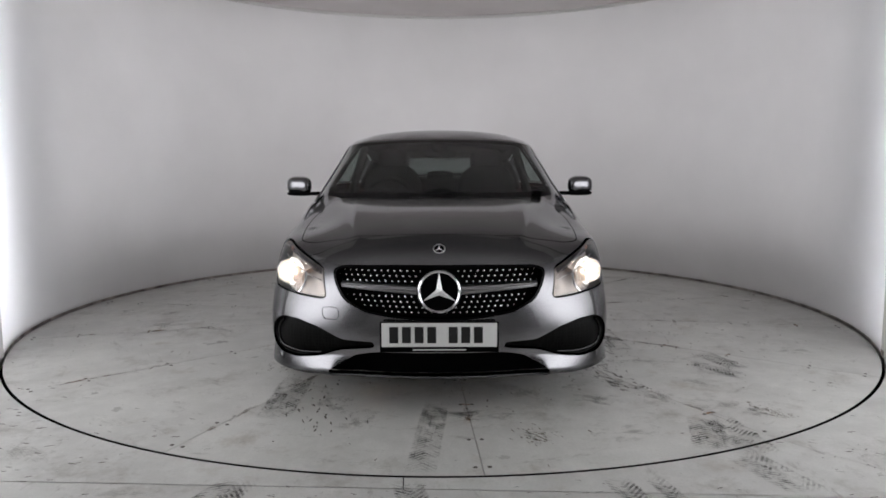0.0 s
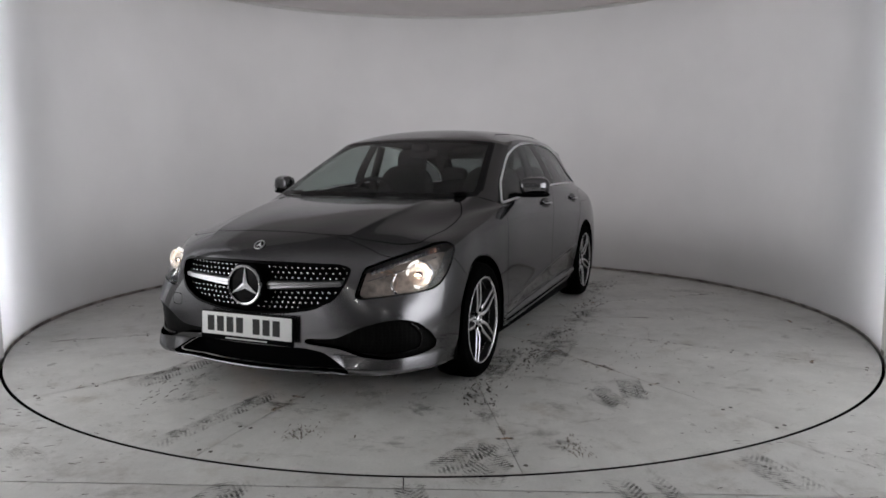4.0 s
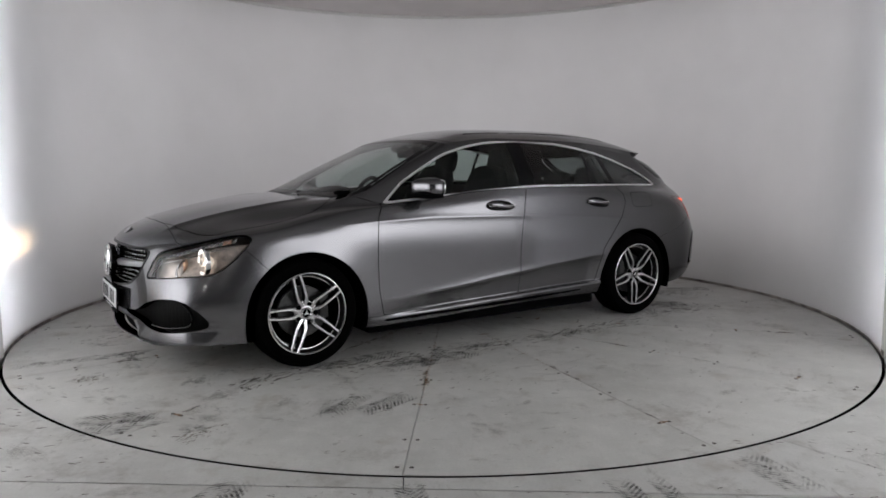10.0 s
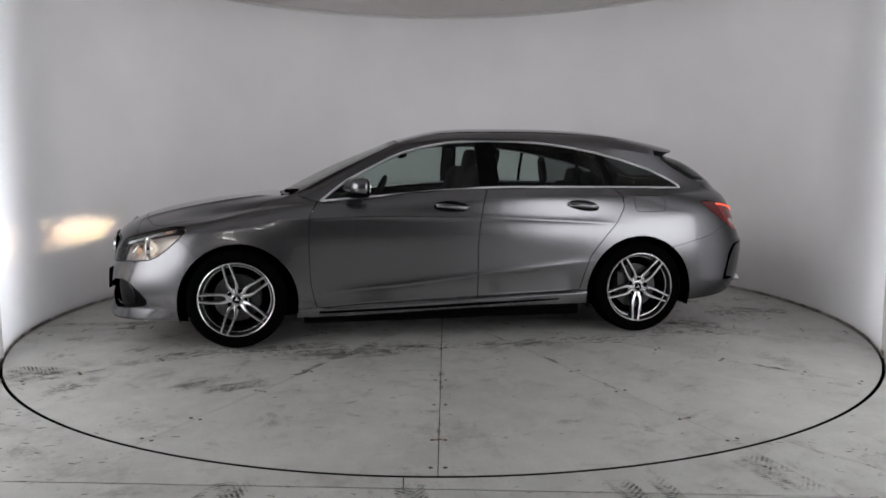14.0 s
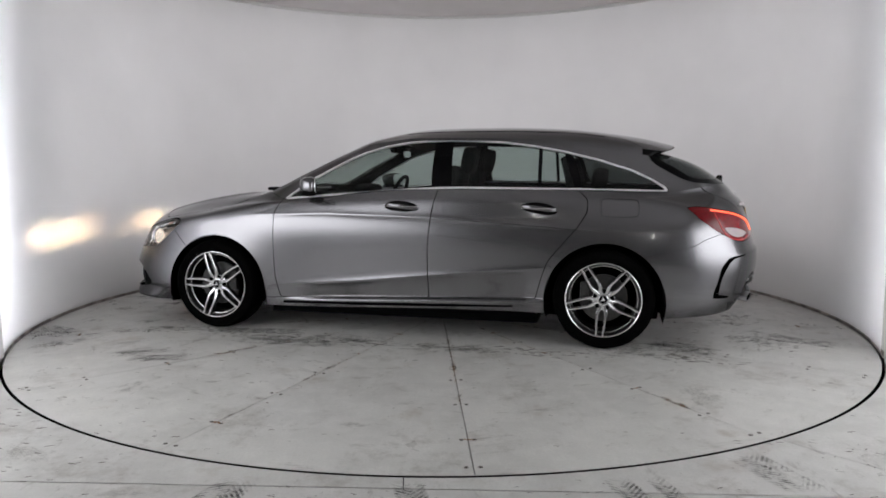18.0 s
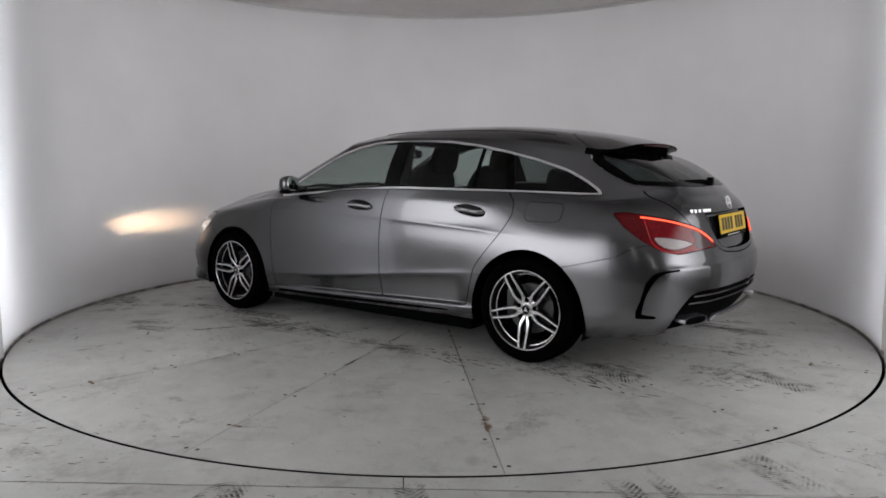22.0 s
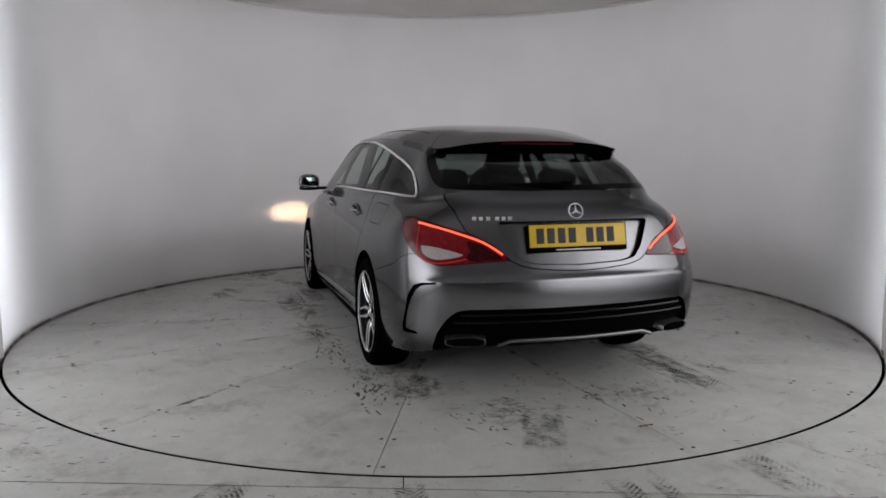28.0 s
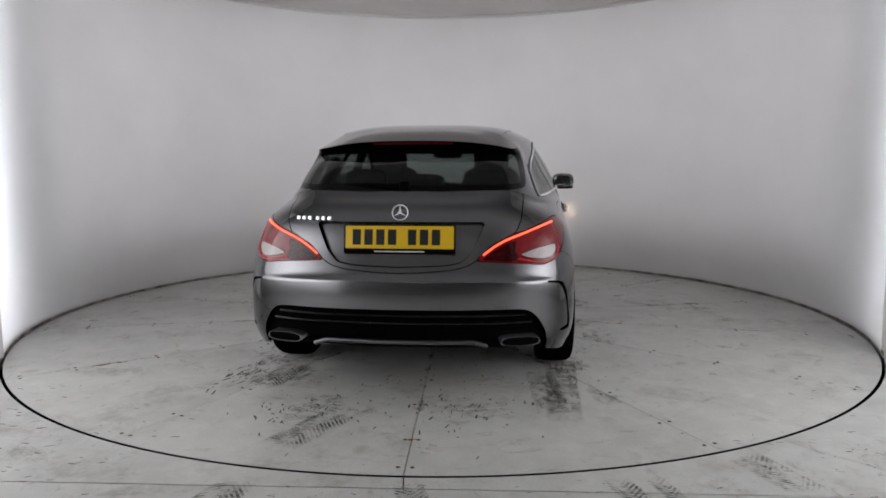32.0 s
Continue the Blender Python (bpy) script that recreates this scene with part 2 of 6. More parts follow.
def part(name, bm, material, parent=None, label="", smooth=True, sharp=35):
    bmesh.ops.recalc_face_normals(bm, faces=bm.faces[:])
    me = bpy.data.meshes.new(name)
    bm.to_mesh(me)
    bm.free()
    me.materials.append(material)
    if smooth:
        me.polygons.foreach_set("use_smooth", [True] * len(me.polygons))
        me.set_sharp_from_angle(angle=radians(sharp))
    ob = new(name, me)
    if parent is not None:
        ob.parent = parent
    if label:
        tagged(ob, label)
    return ob


def box(bm, x, y, z, sx, sy, sz, m=None, bevel=0.0):
    r = bmesh.ops.create_cube(bm, size=1.0)
    vs = r["verts"]
    bmesh.ops.scale(bm, vec=(sx, sy, sz), verts=vs)
    if bevel:
        es = list({e for v in vs for e in v.link_edges})
        r = bmesh.ops.bevel(bm, geom=es, offset=bevel, segments=2, profile=0.6, affect="EDGES")
        vs = list({v for f in r["faces"] for v in f.verts} | {v for v in vs if v.is_valid})
    bmesh.ops.transform(bm, matrix=Matrix.Translation((x, y, z)) @ (m or Matrix()), verts=vs)
    return vs


def lathe(bm, profile, seg=64, axis="Y", m=None, close=False):
    """Turn a profile of (radius, offset) round an axis."""
    rings = []
    for i in range(seg):
        a = 2 * math.pi * i / seg
        ring = []
        for r, o in profile:
            p = Vector((r * math.cos(a), o, r * math.sin(a))) if axis == "Y" else Vector((r * math.cos(a), r * math.sin(a), o))
            if axis == "X":
                p = Vector((o, r * math.cos(a), r * math.sin(a)))
            ring.append(bm.verts.new(m @ p if m else p))
        rings.append(ring)
    n = len(profile)
    for i in range(seg):
        a, b = rings[i], rings[(i + 1) % seg]
        for j in range(n if close else n - 1):
            k = (j + 1) % n
            bm.faces.new((a[j], a[k], b[k], b[j]))


def tube(bm, points, radius, seg=8, closed=False, flat=1.0):
    """A round bar swept along points; flat squeezes it upright."""
    pts = [Vector(p) for p in points]
    n = len(pts)
    rings = []
    for i, p in enumerate(pts):
        a = pts[i - 1] if (i > 0 or closed) else p
        b = pts[(i + 1) % n] if (i < n - 1 or closed) else p
        d = (b - a).normalized()
        up = Vector((0, 0, 1)) if abs(d.z) < 0.9 else Vector((0, 1, 0))
        s = d.cross(up).normalized()
        u = s.cross(d).normalized()
        rings.append([bm.verts.new(p + (s * math.cos(t) + u * flat * math.sin(t)) * radius)
                      for t in (2 * math.pi * k / seg for k in range(seg))])
    for i in range(n if closed else n - 1):
        a, b = rings[i], rings[(i + 1) % n]
        for k in range(seg):
            bm.faces.new((a[k], a[(k + 1) % seg], b[(k + 1) % seg], b[k]))
    if not closed:
        bm.faces.new(rings[0][::-1])
        bm.faces.new(rings[-1])


# ---- panels: lofted sheets that are cut along outlines ----
def spline(t, y, tt):
    """Natural cubic through y at t, read at tt."""
    t, y, tt = np.asarray(t, float), np.asarray(y, float), np.asarray(tt, float)
    n, h = len(t), np.diff(t)
    a, r = np.eye(n), np.zeros_like(y)
    for i in range(1, n - 1):
        a[i, i - 1:i + 2] = h[i - 1], 2 * (h[i - 1] + h[i]), h[i]
        r[i] = 6 * ((y[i + 1] - y[i]) / h[i] - (y[i] - y[i - 1]) / h[i - 1])
    m = np.linalg.solve(a, r.reshape(n, -1)).reshape(y.shape)
    k = np.clip(np.searchsorted(t, tt, side="right") - 1, 0, n - 2)
    d, hk = tt - t[k], h[k]
    sh = (-1,) + (1,) * (y.ndim - 1)
    d, hk = d.reshape(sh), hk.reshape(sh)
    return (y[k] + d * ((y[k + 1] - y[k]) / hk - hk * (2 * m[k] + m[k + 1]) / 6) + d ** 2 * m[k] / 2 + d ** 3 * (m[k + 1] - m[k]) / (6 * hk))


FLIP = np.array([1.0, -1.0, 1.0])


def loft(levels, nu, nv, top_closed=False):
    """Smooth sheet through level lines, each from the nose's middle to the tail's middle. Returns verts (nv, nu, 3)."""
    c = np.array(levels, float)
    g = np.concatenate([c[:, 2:0:-1] * FLIP, c, c[:, -2:-4:-1] * FLIP], axis=1)
    step = np.linalg.norm(np.diff(g, axis=1), axis=2).mean(0)
    t = np.concatenate([[0], np.cumsum(step)])
    tt = np.linspace(t[2], t[-3], nu)
    rows = spline(t, g.transpose(1, 0, 2), tt).transpose(1, 0, 2)
    rows[:, 0, 1] = rows[:, -1, 1] = 0
    if top_closed:
        rows = np.concatenate([rows, rows[-2::-1][:2] * FLIP])
    sv = np.concatenate([[0], np.cumsum(np.linalg.norm(np.diff(c, axis=0), axis=2).mean(1))])
    if top_closed:
        sv = np.concatenate([sv, sv[-1] + (sv[-1] - sv[-2]) * np.array([1.0]), [sv[-1] + (sv[-1] - sv[-3])]])
        return spline(sv, rows, np.linspace(0, sv[-3], nv))
    return spline(sv, rows, np.linspace(0, sv[-1], nv))


class Sheet:
    def __init__(self, v, t, n):
        self.v, self.t, self.n = v, t, n

    @staticmethod
    def grid(g):
        nv, nu, _ = g.shape
        du, dv = np.gradient(g, axis=1), np.gradient(g, axis=0)
        n = np.cross(du, dv)
        n /= np.maximum(np.linalg.norm(n, axis=2, keepdims=True), 1e-9)
        n[np.abs(g[..., 1]) < 1e-5, 1] = 0
        i = np.arange(nv * nu).reshape(nv, nu)
        a, b, c, d = i[:-1, :-1].ravel(), i[:-1, 1:].ravel(), i[1:, 1:].ravel(), i[1:, :-1].ravel()
        t = np.concatenate([np.stack([a, b, c], 1), np.stack([a, c, d], 1)])
        return Sheet(g.reshape(-1, 3), t, n.reshape(-1, 3))

    def keep(self, f):
        """The part of the sheet where f < 0, cut cleanly along f = 0."""
        ins = f < 0
        cnt = ins[self.t].sum(1)
        full = self.t[cnt == 3]
        v, n, tris, extra, cache = self.v, self.n, [full], [], {}
        nv, nn, base = [], [], len(v)

        def mid(i, j):
            k = (i, j) if i < j else (j, i)
            if k not in cache:
                w = f[i] / (f[i] - f[j])
                cache[k] = base + len(nv)
                nv.append(v[i] + (v[j] - v[i]) * w)
                q = n[i] + (n[j] - n[i]) * w
                nn.append(q / (np.linalg.norm(q) + 1e-12))
            return cache[k]

        for tri in self.t[(cnt == 1) | (cnt == 2)]:
            one = ins[tri].sum() == 1
            k = int(np.argmax(ins[tri] == one))
            a, b, c = int(tri[k]), int(tri[(k + 1) % 3]), int(tri[(k + 2) % 3])
            ab, ac = mid(a, b), mid(a, c)
            if one:
                extra.append((a, ab, ac))
            else:
                extra += [(ab, b, c), (ab, c, ac)]
        if extra:
            tris.append(np.array(extra))
        t = np.concatenate(tris)
        if nv:
            v, n = np.concatenate([v, nv]), np.concatenate([n, nn])
        used, inv = np.unique(t, return_inverse=True)
        return Sheet(v[used], inv.reshape(-1, 3), n[used])

    def cut(self, region, gap=0.0025):
        """Split into (inside, outside) with a gap between."""
        f = region(self.v)
        return self.keep(f + gap), self.keep(gap - f)

    def mirrored(self):
        return Sheet(self.v * FLIP, self.t[:, ::-1], self.n * FLIP)

    def both(self):
        m = self.mirrored()
        return Sheet(np.concatenate([self.v, m.v]), np.concatenate([self.t, m.t + len(self.v)]), np.concatenate([self.n, m.n]))

    def moved(self, d, along=None):
        return Sheet(self.v + (self.n * d if along is None else np.asarray(along) * d), self.t, self.n)

    def rim(self):
        e = np.concatenate([self.t[:, [0, 1]], self.t[:, [1, 2]], self.t[:, [2, 0]]])
        key = np.sort(e, 1)
        _, idx, cnt = np.unique(key, axis=0, return_index=True, return_counts=True)
        e = e[idx[cnt == 1]]
        return e[~((np.abs(self.v[e[:, 0], 1]) < 2e-4) & (np.abs(self.v[e[:, 1], 1]) < 2e-4))]

    def make(self, name, material, parent, label="", depth=0.012, along=None):
        """Mesh object with a return flange of that depth round its edge."""
        v, t, n = self.v, self.t, self.n
        if depth:
            e = self.rim()
            a, b = v[e[:, 0]], v[e[:, 1]]
            da = -n[e[:, 0]] * depth if along is None else np.asarray(along) * depth * np.ones((len(e), 1))
            db = -n[e[:, 1]] * depth if along is None else np.asarray(along) * depth * np.ones((len(e), 1))
            fn = np.cross(b - a, -da)
            fn = -fn / (np.linalg.norm(fn, axis=1, keepdims=True) + 1e-12)
            k, base = len(e), len(v)
            v = np.concatenate([v, a, b, a + da, b + db])
            n = np.concatenate([n, fn, fn, fn, fn])
            i = base + np.arange(k)
            t = np.concatenate([t, np.stack([i + k, i, i + 2 * k], 1), np.stack([i + k, i + 2 * k, i + 3 * k], 1)])
        return obj(name, v, t, material, parent, label, normals=n)


def polygon(pts, axes=(0, 2), where=None, e=None):
    """Signed distance (negative inside) to an outline seen along an axis; e: plan direction of the first coordinate."""
    q = np.array(pts, float)

    def region(v):
        p = np.stack([v[:, 0] * e[0] + v[:, 1] * e[1], v[:, 2]], 1) if e else v[:, list(axes)]
        d = np.full(len(p), 1e9)
        inside = np.zeros(len(p), bool)
        for a, b in zip(q, np.roll(q, -1, 0)):
            ab = b - a
            w = np.clip(((p - a) @ ab) / (ab @ ab + 1e-12), 0, 1)
            d = np.minimum(d, np.linalg.norm(p - a - w[:, None] * ab, axis=1))
            cross = (a[1] > p[:, 1]) != (b[1] > p[:, 1])
            with np.errstate(divide="ignore", invalid="ignore"):
                inside ^= cross & (p[:, 0] < (b[0] - a[0]) * (p[:, 1] - a[1]) / (b[1] - a[1]) + a[0])
        f = np.where(inside, -d, d)
        if where is not None:
            f = np.where(where(v), f, np.abs(f) + 0.02)
        return f
    return region


def rounded(pts, r=0.02, n=4, closed=True):
    """Outline with its corners rounded."""
    out, q = [], [Vector(p) for p in pts]
    for i, p in enumerate(q):
        if not closed and i in (0, len(q) - 1):
            out.append(tuple(p))
            continue
        a, b = q[i - 1] - p, q[(i + 1) % len(q)] - p
        k = min(r, a.length * 0.45, b.length * 0.45)
        p0, p1 = p + a.normalized() * k, p + b.normalized() * k
        out += [tuple(p0 * (1 - s) ** 2 + p * 2 * s * (1 - s) + p1 * s * s) for s in (j / n for j in range(n + 1))]
    return out


def disc_region(x, z, r):
    return lambda v: np.hypot(v[:, 0] - x, v[:, 2] - z) - r


def smooth_line(pts, n=40):
    p = np.array(pts, float)
    s = np.concatenate([[0], np.cumsum(np.linalg.norm(np.diff(p, axis=0), axis=1))])
    return spline(s, p, np.linspace(0, s[-1], n))
# ---- the booth: curved wall, ceiling, floor, lamps ----
WALL_C, WALL_R, WALL_H = Vector((0.0, 0.0, 0)), 2.959, 2.826
WALL_A, WALL_B = radians(-25.5), radians(205.5)


def arc_wall(name, r0, r1, z0, z1, a0, a1, material, n=96):
    bm = bmesh.new()
    ring = []
    for i in range(n + 1):
        a = a0 + (a1 - a0) * i / n
        d = Vector((math.cos(a), math.sin(a), 0))
        ring.append([bm.verts.new(WALL_C + d * r + Vector((0, 0, z))) for r, z in ((r0, z0), (r0, z1), (r1, z1), (r1, z0))])
    for a, b in zip(ring, ring[1:]):
        for k in range(4):
            bm.faces.new((a[k], a[(k + 1) % 4], b[(k + 1) % 4], b[k]))
    bm.faces.new(ring[0])
    bm.faces.new(ring[-1][::-1])
    return part(name, bm, material)


def arc_sheet(name, r, z0, z1, a0, a1, material, n=120):
    bm = bmesh.new()
    ring = [[bm.verts.new(WALL_C + Vector((math.cos(a), math.sin(a), 0)) * r + Vector((0, 0, z))) for z in (z0, z1)] for a in (a0 + (a1 - a0) * i / n for i in range(n + 1))]
    for a, b in zip(ring, ring[1:]):
        bm.faces.new((a[0], a[1], b[1], b[0]))
    return part(name, bm, material)


tagged(arc_sheet("wall_curved", WALL_R, 0.022, WALL_H, WALL_A, WALL_B, M_FABRIC), "curved white fabric studio wall lit from behind", "wall", kind="structure")
tagged(arc_sheet("wall_backlight", WALL_R + .32, 0.45, WALL_H, WALL_A + radians(20), WALL_B - radians(24), M_BACKLIGHT), "even white light board behind the fabric wall", "light board", kind="structure")
tagged(arc_wall("trim", WALL_R - 0.03, WALL_R + 0.03, WALL_H - 0.004, WALL_H + 0.028, WALL_A, WALL_B, M_RIM), "pale narrow cove trim along the wall top", "trim", kind="structure")


# brown strip added for the dark line of grime and shade under the wall
tagged(arc_wall("baseboard", WALL_R + .003, WALL_R + .012, 0.0, .04, WALL_A - radians(1.0), WALL_B, M_FOOTLINE), "thin brown strip for grime and shade at the foot of the wall", "baseboard", kind="structure")
bm = bmesh.new()
box(bm, 0, -2.0, 2.93, 9.0, 11.8, 0.08)
tagged(part("ceiling", bm, M_CEILDARK, smooth=False), "flat grey ceiling over the booth", "ceiling", kind="structure")
# only the rim is seen; the middle is added to brighten the floor
tagged(arc_wall("ceiling_bounce", 0.02, WALL_R + .05, WALL_H + .025, WALL_H + .03, radians(-25), radians(205), M_CEIL), "pinkish grey ceiling border, its unseen middle filled to bounce light down", "ceiling", kind="structure")

for name, x, y, sx, sy in (("wall_back", 0, 3.85, 9.0, 0.1), ("wall_front", 0, -7.85, 9.0, 0.1), ("wall_left", -4.45, -2.0, 0.1, 11.6), ("wall_right", 4.45, -2.0, 0.1, 11.6)):
    bm = bmesh.new()
    box(bm, x, y, 1.44, sx, sy, 2.88)
    tagged(part(name, bm, M_DARK, smooth=False), "plain dark grey outer wall of the studio", "wall", kind="structure")

# floor round the turntable, in slabs with open joints
DISC_R = 2.952
bm = bmesh.new()
box(bm, 0, -2.0, -0.11, 9.0, 11.8, 0.1)
tagged(part("subfloor", bm, M_GAP, smooth=False), "dark pit floor under the slabs and the turntable", "floor", kind="structure")


def floor_sheet():
    nr, na = 40, 240
    a = np.linspace(0, 2 * np.pi, na + 1)
    d = np.stack([np.cos(a), np.sin(a)], 1)
    lim = np.minimum(4.4 / np.maximum(np.abs(d[:, 0]), 1e-6), np.where(d[:, 1] > 0, 3.8, 7.8) / np.maximum(np.abs(d[:, 1]), 1e-6))
    f = np.linspace(0, 1, nr)[:, None, None] ** 1.5
    inner = (DISC_R + 0.019) * d
    g = inner[None] + (d * lim[:, None] - inner)[None] * f
    v = np.concatenate([g, np.zeros((*g.shape[:2], 1))], 2).reshape(-1, 3)
    i = np.arange(nr * (na + 1)).reshape(nr, na + 1)
    p, q, r, s = i[:-1, :-1].ravel(), i[1:, :-1].ravel(), i[1:, 1:].ravel(), i[:-1, 1:].ravel()
    t = np.concatenate([np.stack([p, q, r], 1), np.stack([p, r, s], 1)])
    return Sheet(v, t, np.tile([0.0, 0, 1], (len(v), 1)))


def line_side(x0, y0, x1, y1):
    n = np.array([-(y1 - y0), x1 - x0])
    n = n / np.linalg.norm(n)
    return lambda v: (v[:, 0] - x0) * n[0] + (v[:, 1] - y0) * n[1]


floor = tagged(new("floor"), "worn pale grey concrete floor slabs with dark joints", "floor", kind="structure")
slabs = floor_sheet()
near, far = slabs.cut(line_side(-1.65, -2.99, 1.57, -3.14), 0.0025)
far_l, far_r = far.cut(line_side(-0.15, -2.9, -0.14, -3.15), 0.002)
right_a, right_b = far_r.cut(line_side(1.53, -2.72, 1.70, -2.92), 0.0018)
for s in (near, far_l, right_a, right_b):
    if len(s.t):
        s.make("slab", M_FLOOR, floor, depth=0.04, along=(0, 0, -1))

# tall light panels that carry the wall on at both sides of the opening
def straight_slab(name, a, b, out, z0, z1, material, thick=0.05):
    """An upright slab between two plan points; its face is on the line, its body goes outward."""
    a, b, out = Vector((*a, 0)), Vector((*b, 0)), Vector((*out, 0)).normalized() * thick
    bm = bmesh.new()
    quad = [a, b, b + out, a + out]
    lo = [bm.verts.new(p + Vector((0, 0, z0))) for p in quad]
    hi = [bm.verts.new(p + Vector((0, 0, z1))) for p in quad]
    bm.faces.new(lo[::-1])
    bm.faces.new(hi)
    for i in range(4):
        bm.faces.new((lo[i], lo[(i + 1) % 4], hi[(i + 1) % 4], hi[i]))
    return part(name, bm, material, smooth=False)


for k, ang, a, b in ((-1, WALL_B, (-2.96, -1.50), (-2.50, -5.4)), (1, WALL_A, (2.96, -1.55), (2.50, -5.4))):
    lamp = tagged(new("light_panel"), "tall white glowing light panel beside the turntable opening", "lamp", "light panels")
    straight_slab("housing", a, b, (k, -.1), 0.0, WALL_H, M_WALL).parent = lamp
    inner = [(p[0] - k * .012, p[1]) for p in (a, b)]
    glow = straight_slab("diffuser", inner[0], inner[1], (k, -.1), 0.30, 2.1, M_LAMP, .008)
    glow.parent = lamp
    tagged(glow, "white glowing diffuser")
    # board added between wall end and panel, keeps tube light off the floor
    end = WALL_C + Vector((math.cos(ang), math.sin(ang), 0)) * (WALL_R + .002)
    tagged(straight_slab("leak_board", (end.x, end.y), a, (k, .2), 0.0, WALL_H + .02, M_WALL, .02), "white board added at the end of the curved wall to block stray tube light", "wall", kind="structure")
for k, c in ((-1, (-3.17, -1.30, 0)), (1, (3.21, -1.32, 0))):
    lamp = tagged(new("tube_lamp"), "tall tube lamp behind the end of the fabric wall", "lamp", "tube lamps")
    lamp.location = c
    bm = bmesh.new()
    lathe(bm, [(0, .05), (.035, .05), (.035, 2.80), (0, 2.80)], 16, axis="Z")
    tagged(part("tube", bm, M_TUBE if k < 0 else M_SOFTTUBE, lamp), "bright white tube")
    bm = bmesh.new()
    box(bm, 0, 0, .025, .16, .16, .05, bevel=.008)
    part("foot", bm, M_BLACK, lamp, "black lamp foot")

# small spot lamps high on the front wall: they glint in the paint
def spot_lamp(x, z):
    lamp = tagged(new("spot_lamp"), "small black spot lamp high on the dark front wall", "lamp", "spot lamps")
    lamp.location = (x, -7.79, z)
    bm = bmesh.new()
    lathe(bm, [(0, 0), (.05, 0), (.055, .02), (.055, .10), (.048, .104), (.046, .09)], 24)
    part("housing", bm, M_BLACK, lamp)
    bm = bmesh.new()
    lathe(bm, [(0, .094), (.045, .092)], 24)
    part("lens", bm, M_SPOT, lamp, "bright white lens")


for spot_x in (-1.4, .9):
    for spot_z in (2.25, 2.6):
        spot_lamp(spot_x, spot_z)

# ---- the turntable: fourteen plates that turn together ----
turntable = tagged(new("turntable"), "round grey painted steel turntable of fourteen wedge plates", "turntable")


def wedge():
    n, gap = 22, 0.0022
    half = math.pi / 14
    bm = bmesh.new()
    tip = gap / math.sin(half)
    top, low = [(tip, 0.0)], []
    for i in range(n + 1):
        a = -half + 2 * half * i / n
        x, y = DISC_R * math.cos(a), DISC_R * math.sin(a)
        if i in (0, n):
            s = 1 if i == 0 else -1
            x, y = x - s * gap * math.sin(-half), y + s * gap * math.cos(half)
        top.append((x, y))
    vt = [bm.verts.new((x, y, 0)) for x, y in top]
    vb = [bm.verts.new((x, y, -0.03)) for x, y in top]
    bm.faces.new(vt)
    for i in range(len(vt)):
        j = (i + 1) % len(vt)
        bm.faces.new((vt[i], vb[i], vb[j], vt[j]))
    return bm


plate = part("plate", wedge(), M_PLATE, turntable, smooth=False)
for k in range(14):
    ob = plate if k == 0 else new("plate", plate.data)
    ob.parent = turntable
    ob.matrix_local = pose(0, 0, 0, 0, 0, 3.0 + 360 / 28 + 360 / 14 * k)


# black lining added on the disc's edge; it stands for shade in the gap
gap_shade = bmesh.new()
lathe(gap_shade, [(DISC_R + .0005, -.0012), (DISC_R + .003, -.002), (DISC_R + .003, -.04)], 240, axis="Z")
part("gap_shade", gap_shade, M_GAP, turntable, "black band added round the turntable's edge to shade the gap")


def flake(bm, x, y, z, a, w, h, rng):
    n = rng.choice((4, 5, 6))
    pts = []
    for i in range(n):
        t = 2 * math.pi * i / n + rng.uniform(-.3, .3)
        r = rng.uniform(.7, 1.15)
        p, q = w * .5 * r * math.cos(t), h * .5 * r * math.sin(t)
        pts.append(bm.verts.new((x + p * math.cos(a) - q * math.sin(a), y + p * math.sin(a) + q * math.cos(a), z)))
    bm.faces.new(pts)


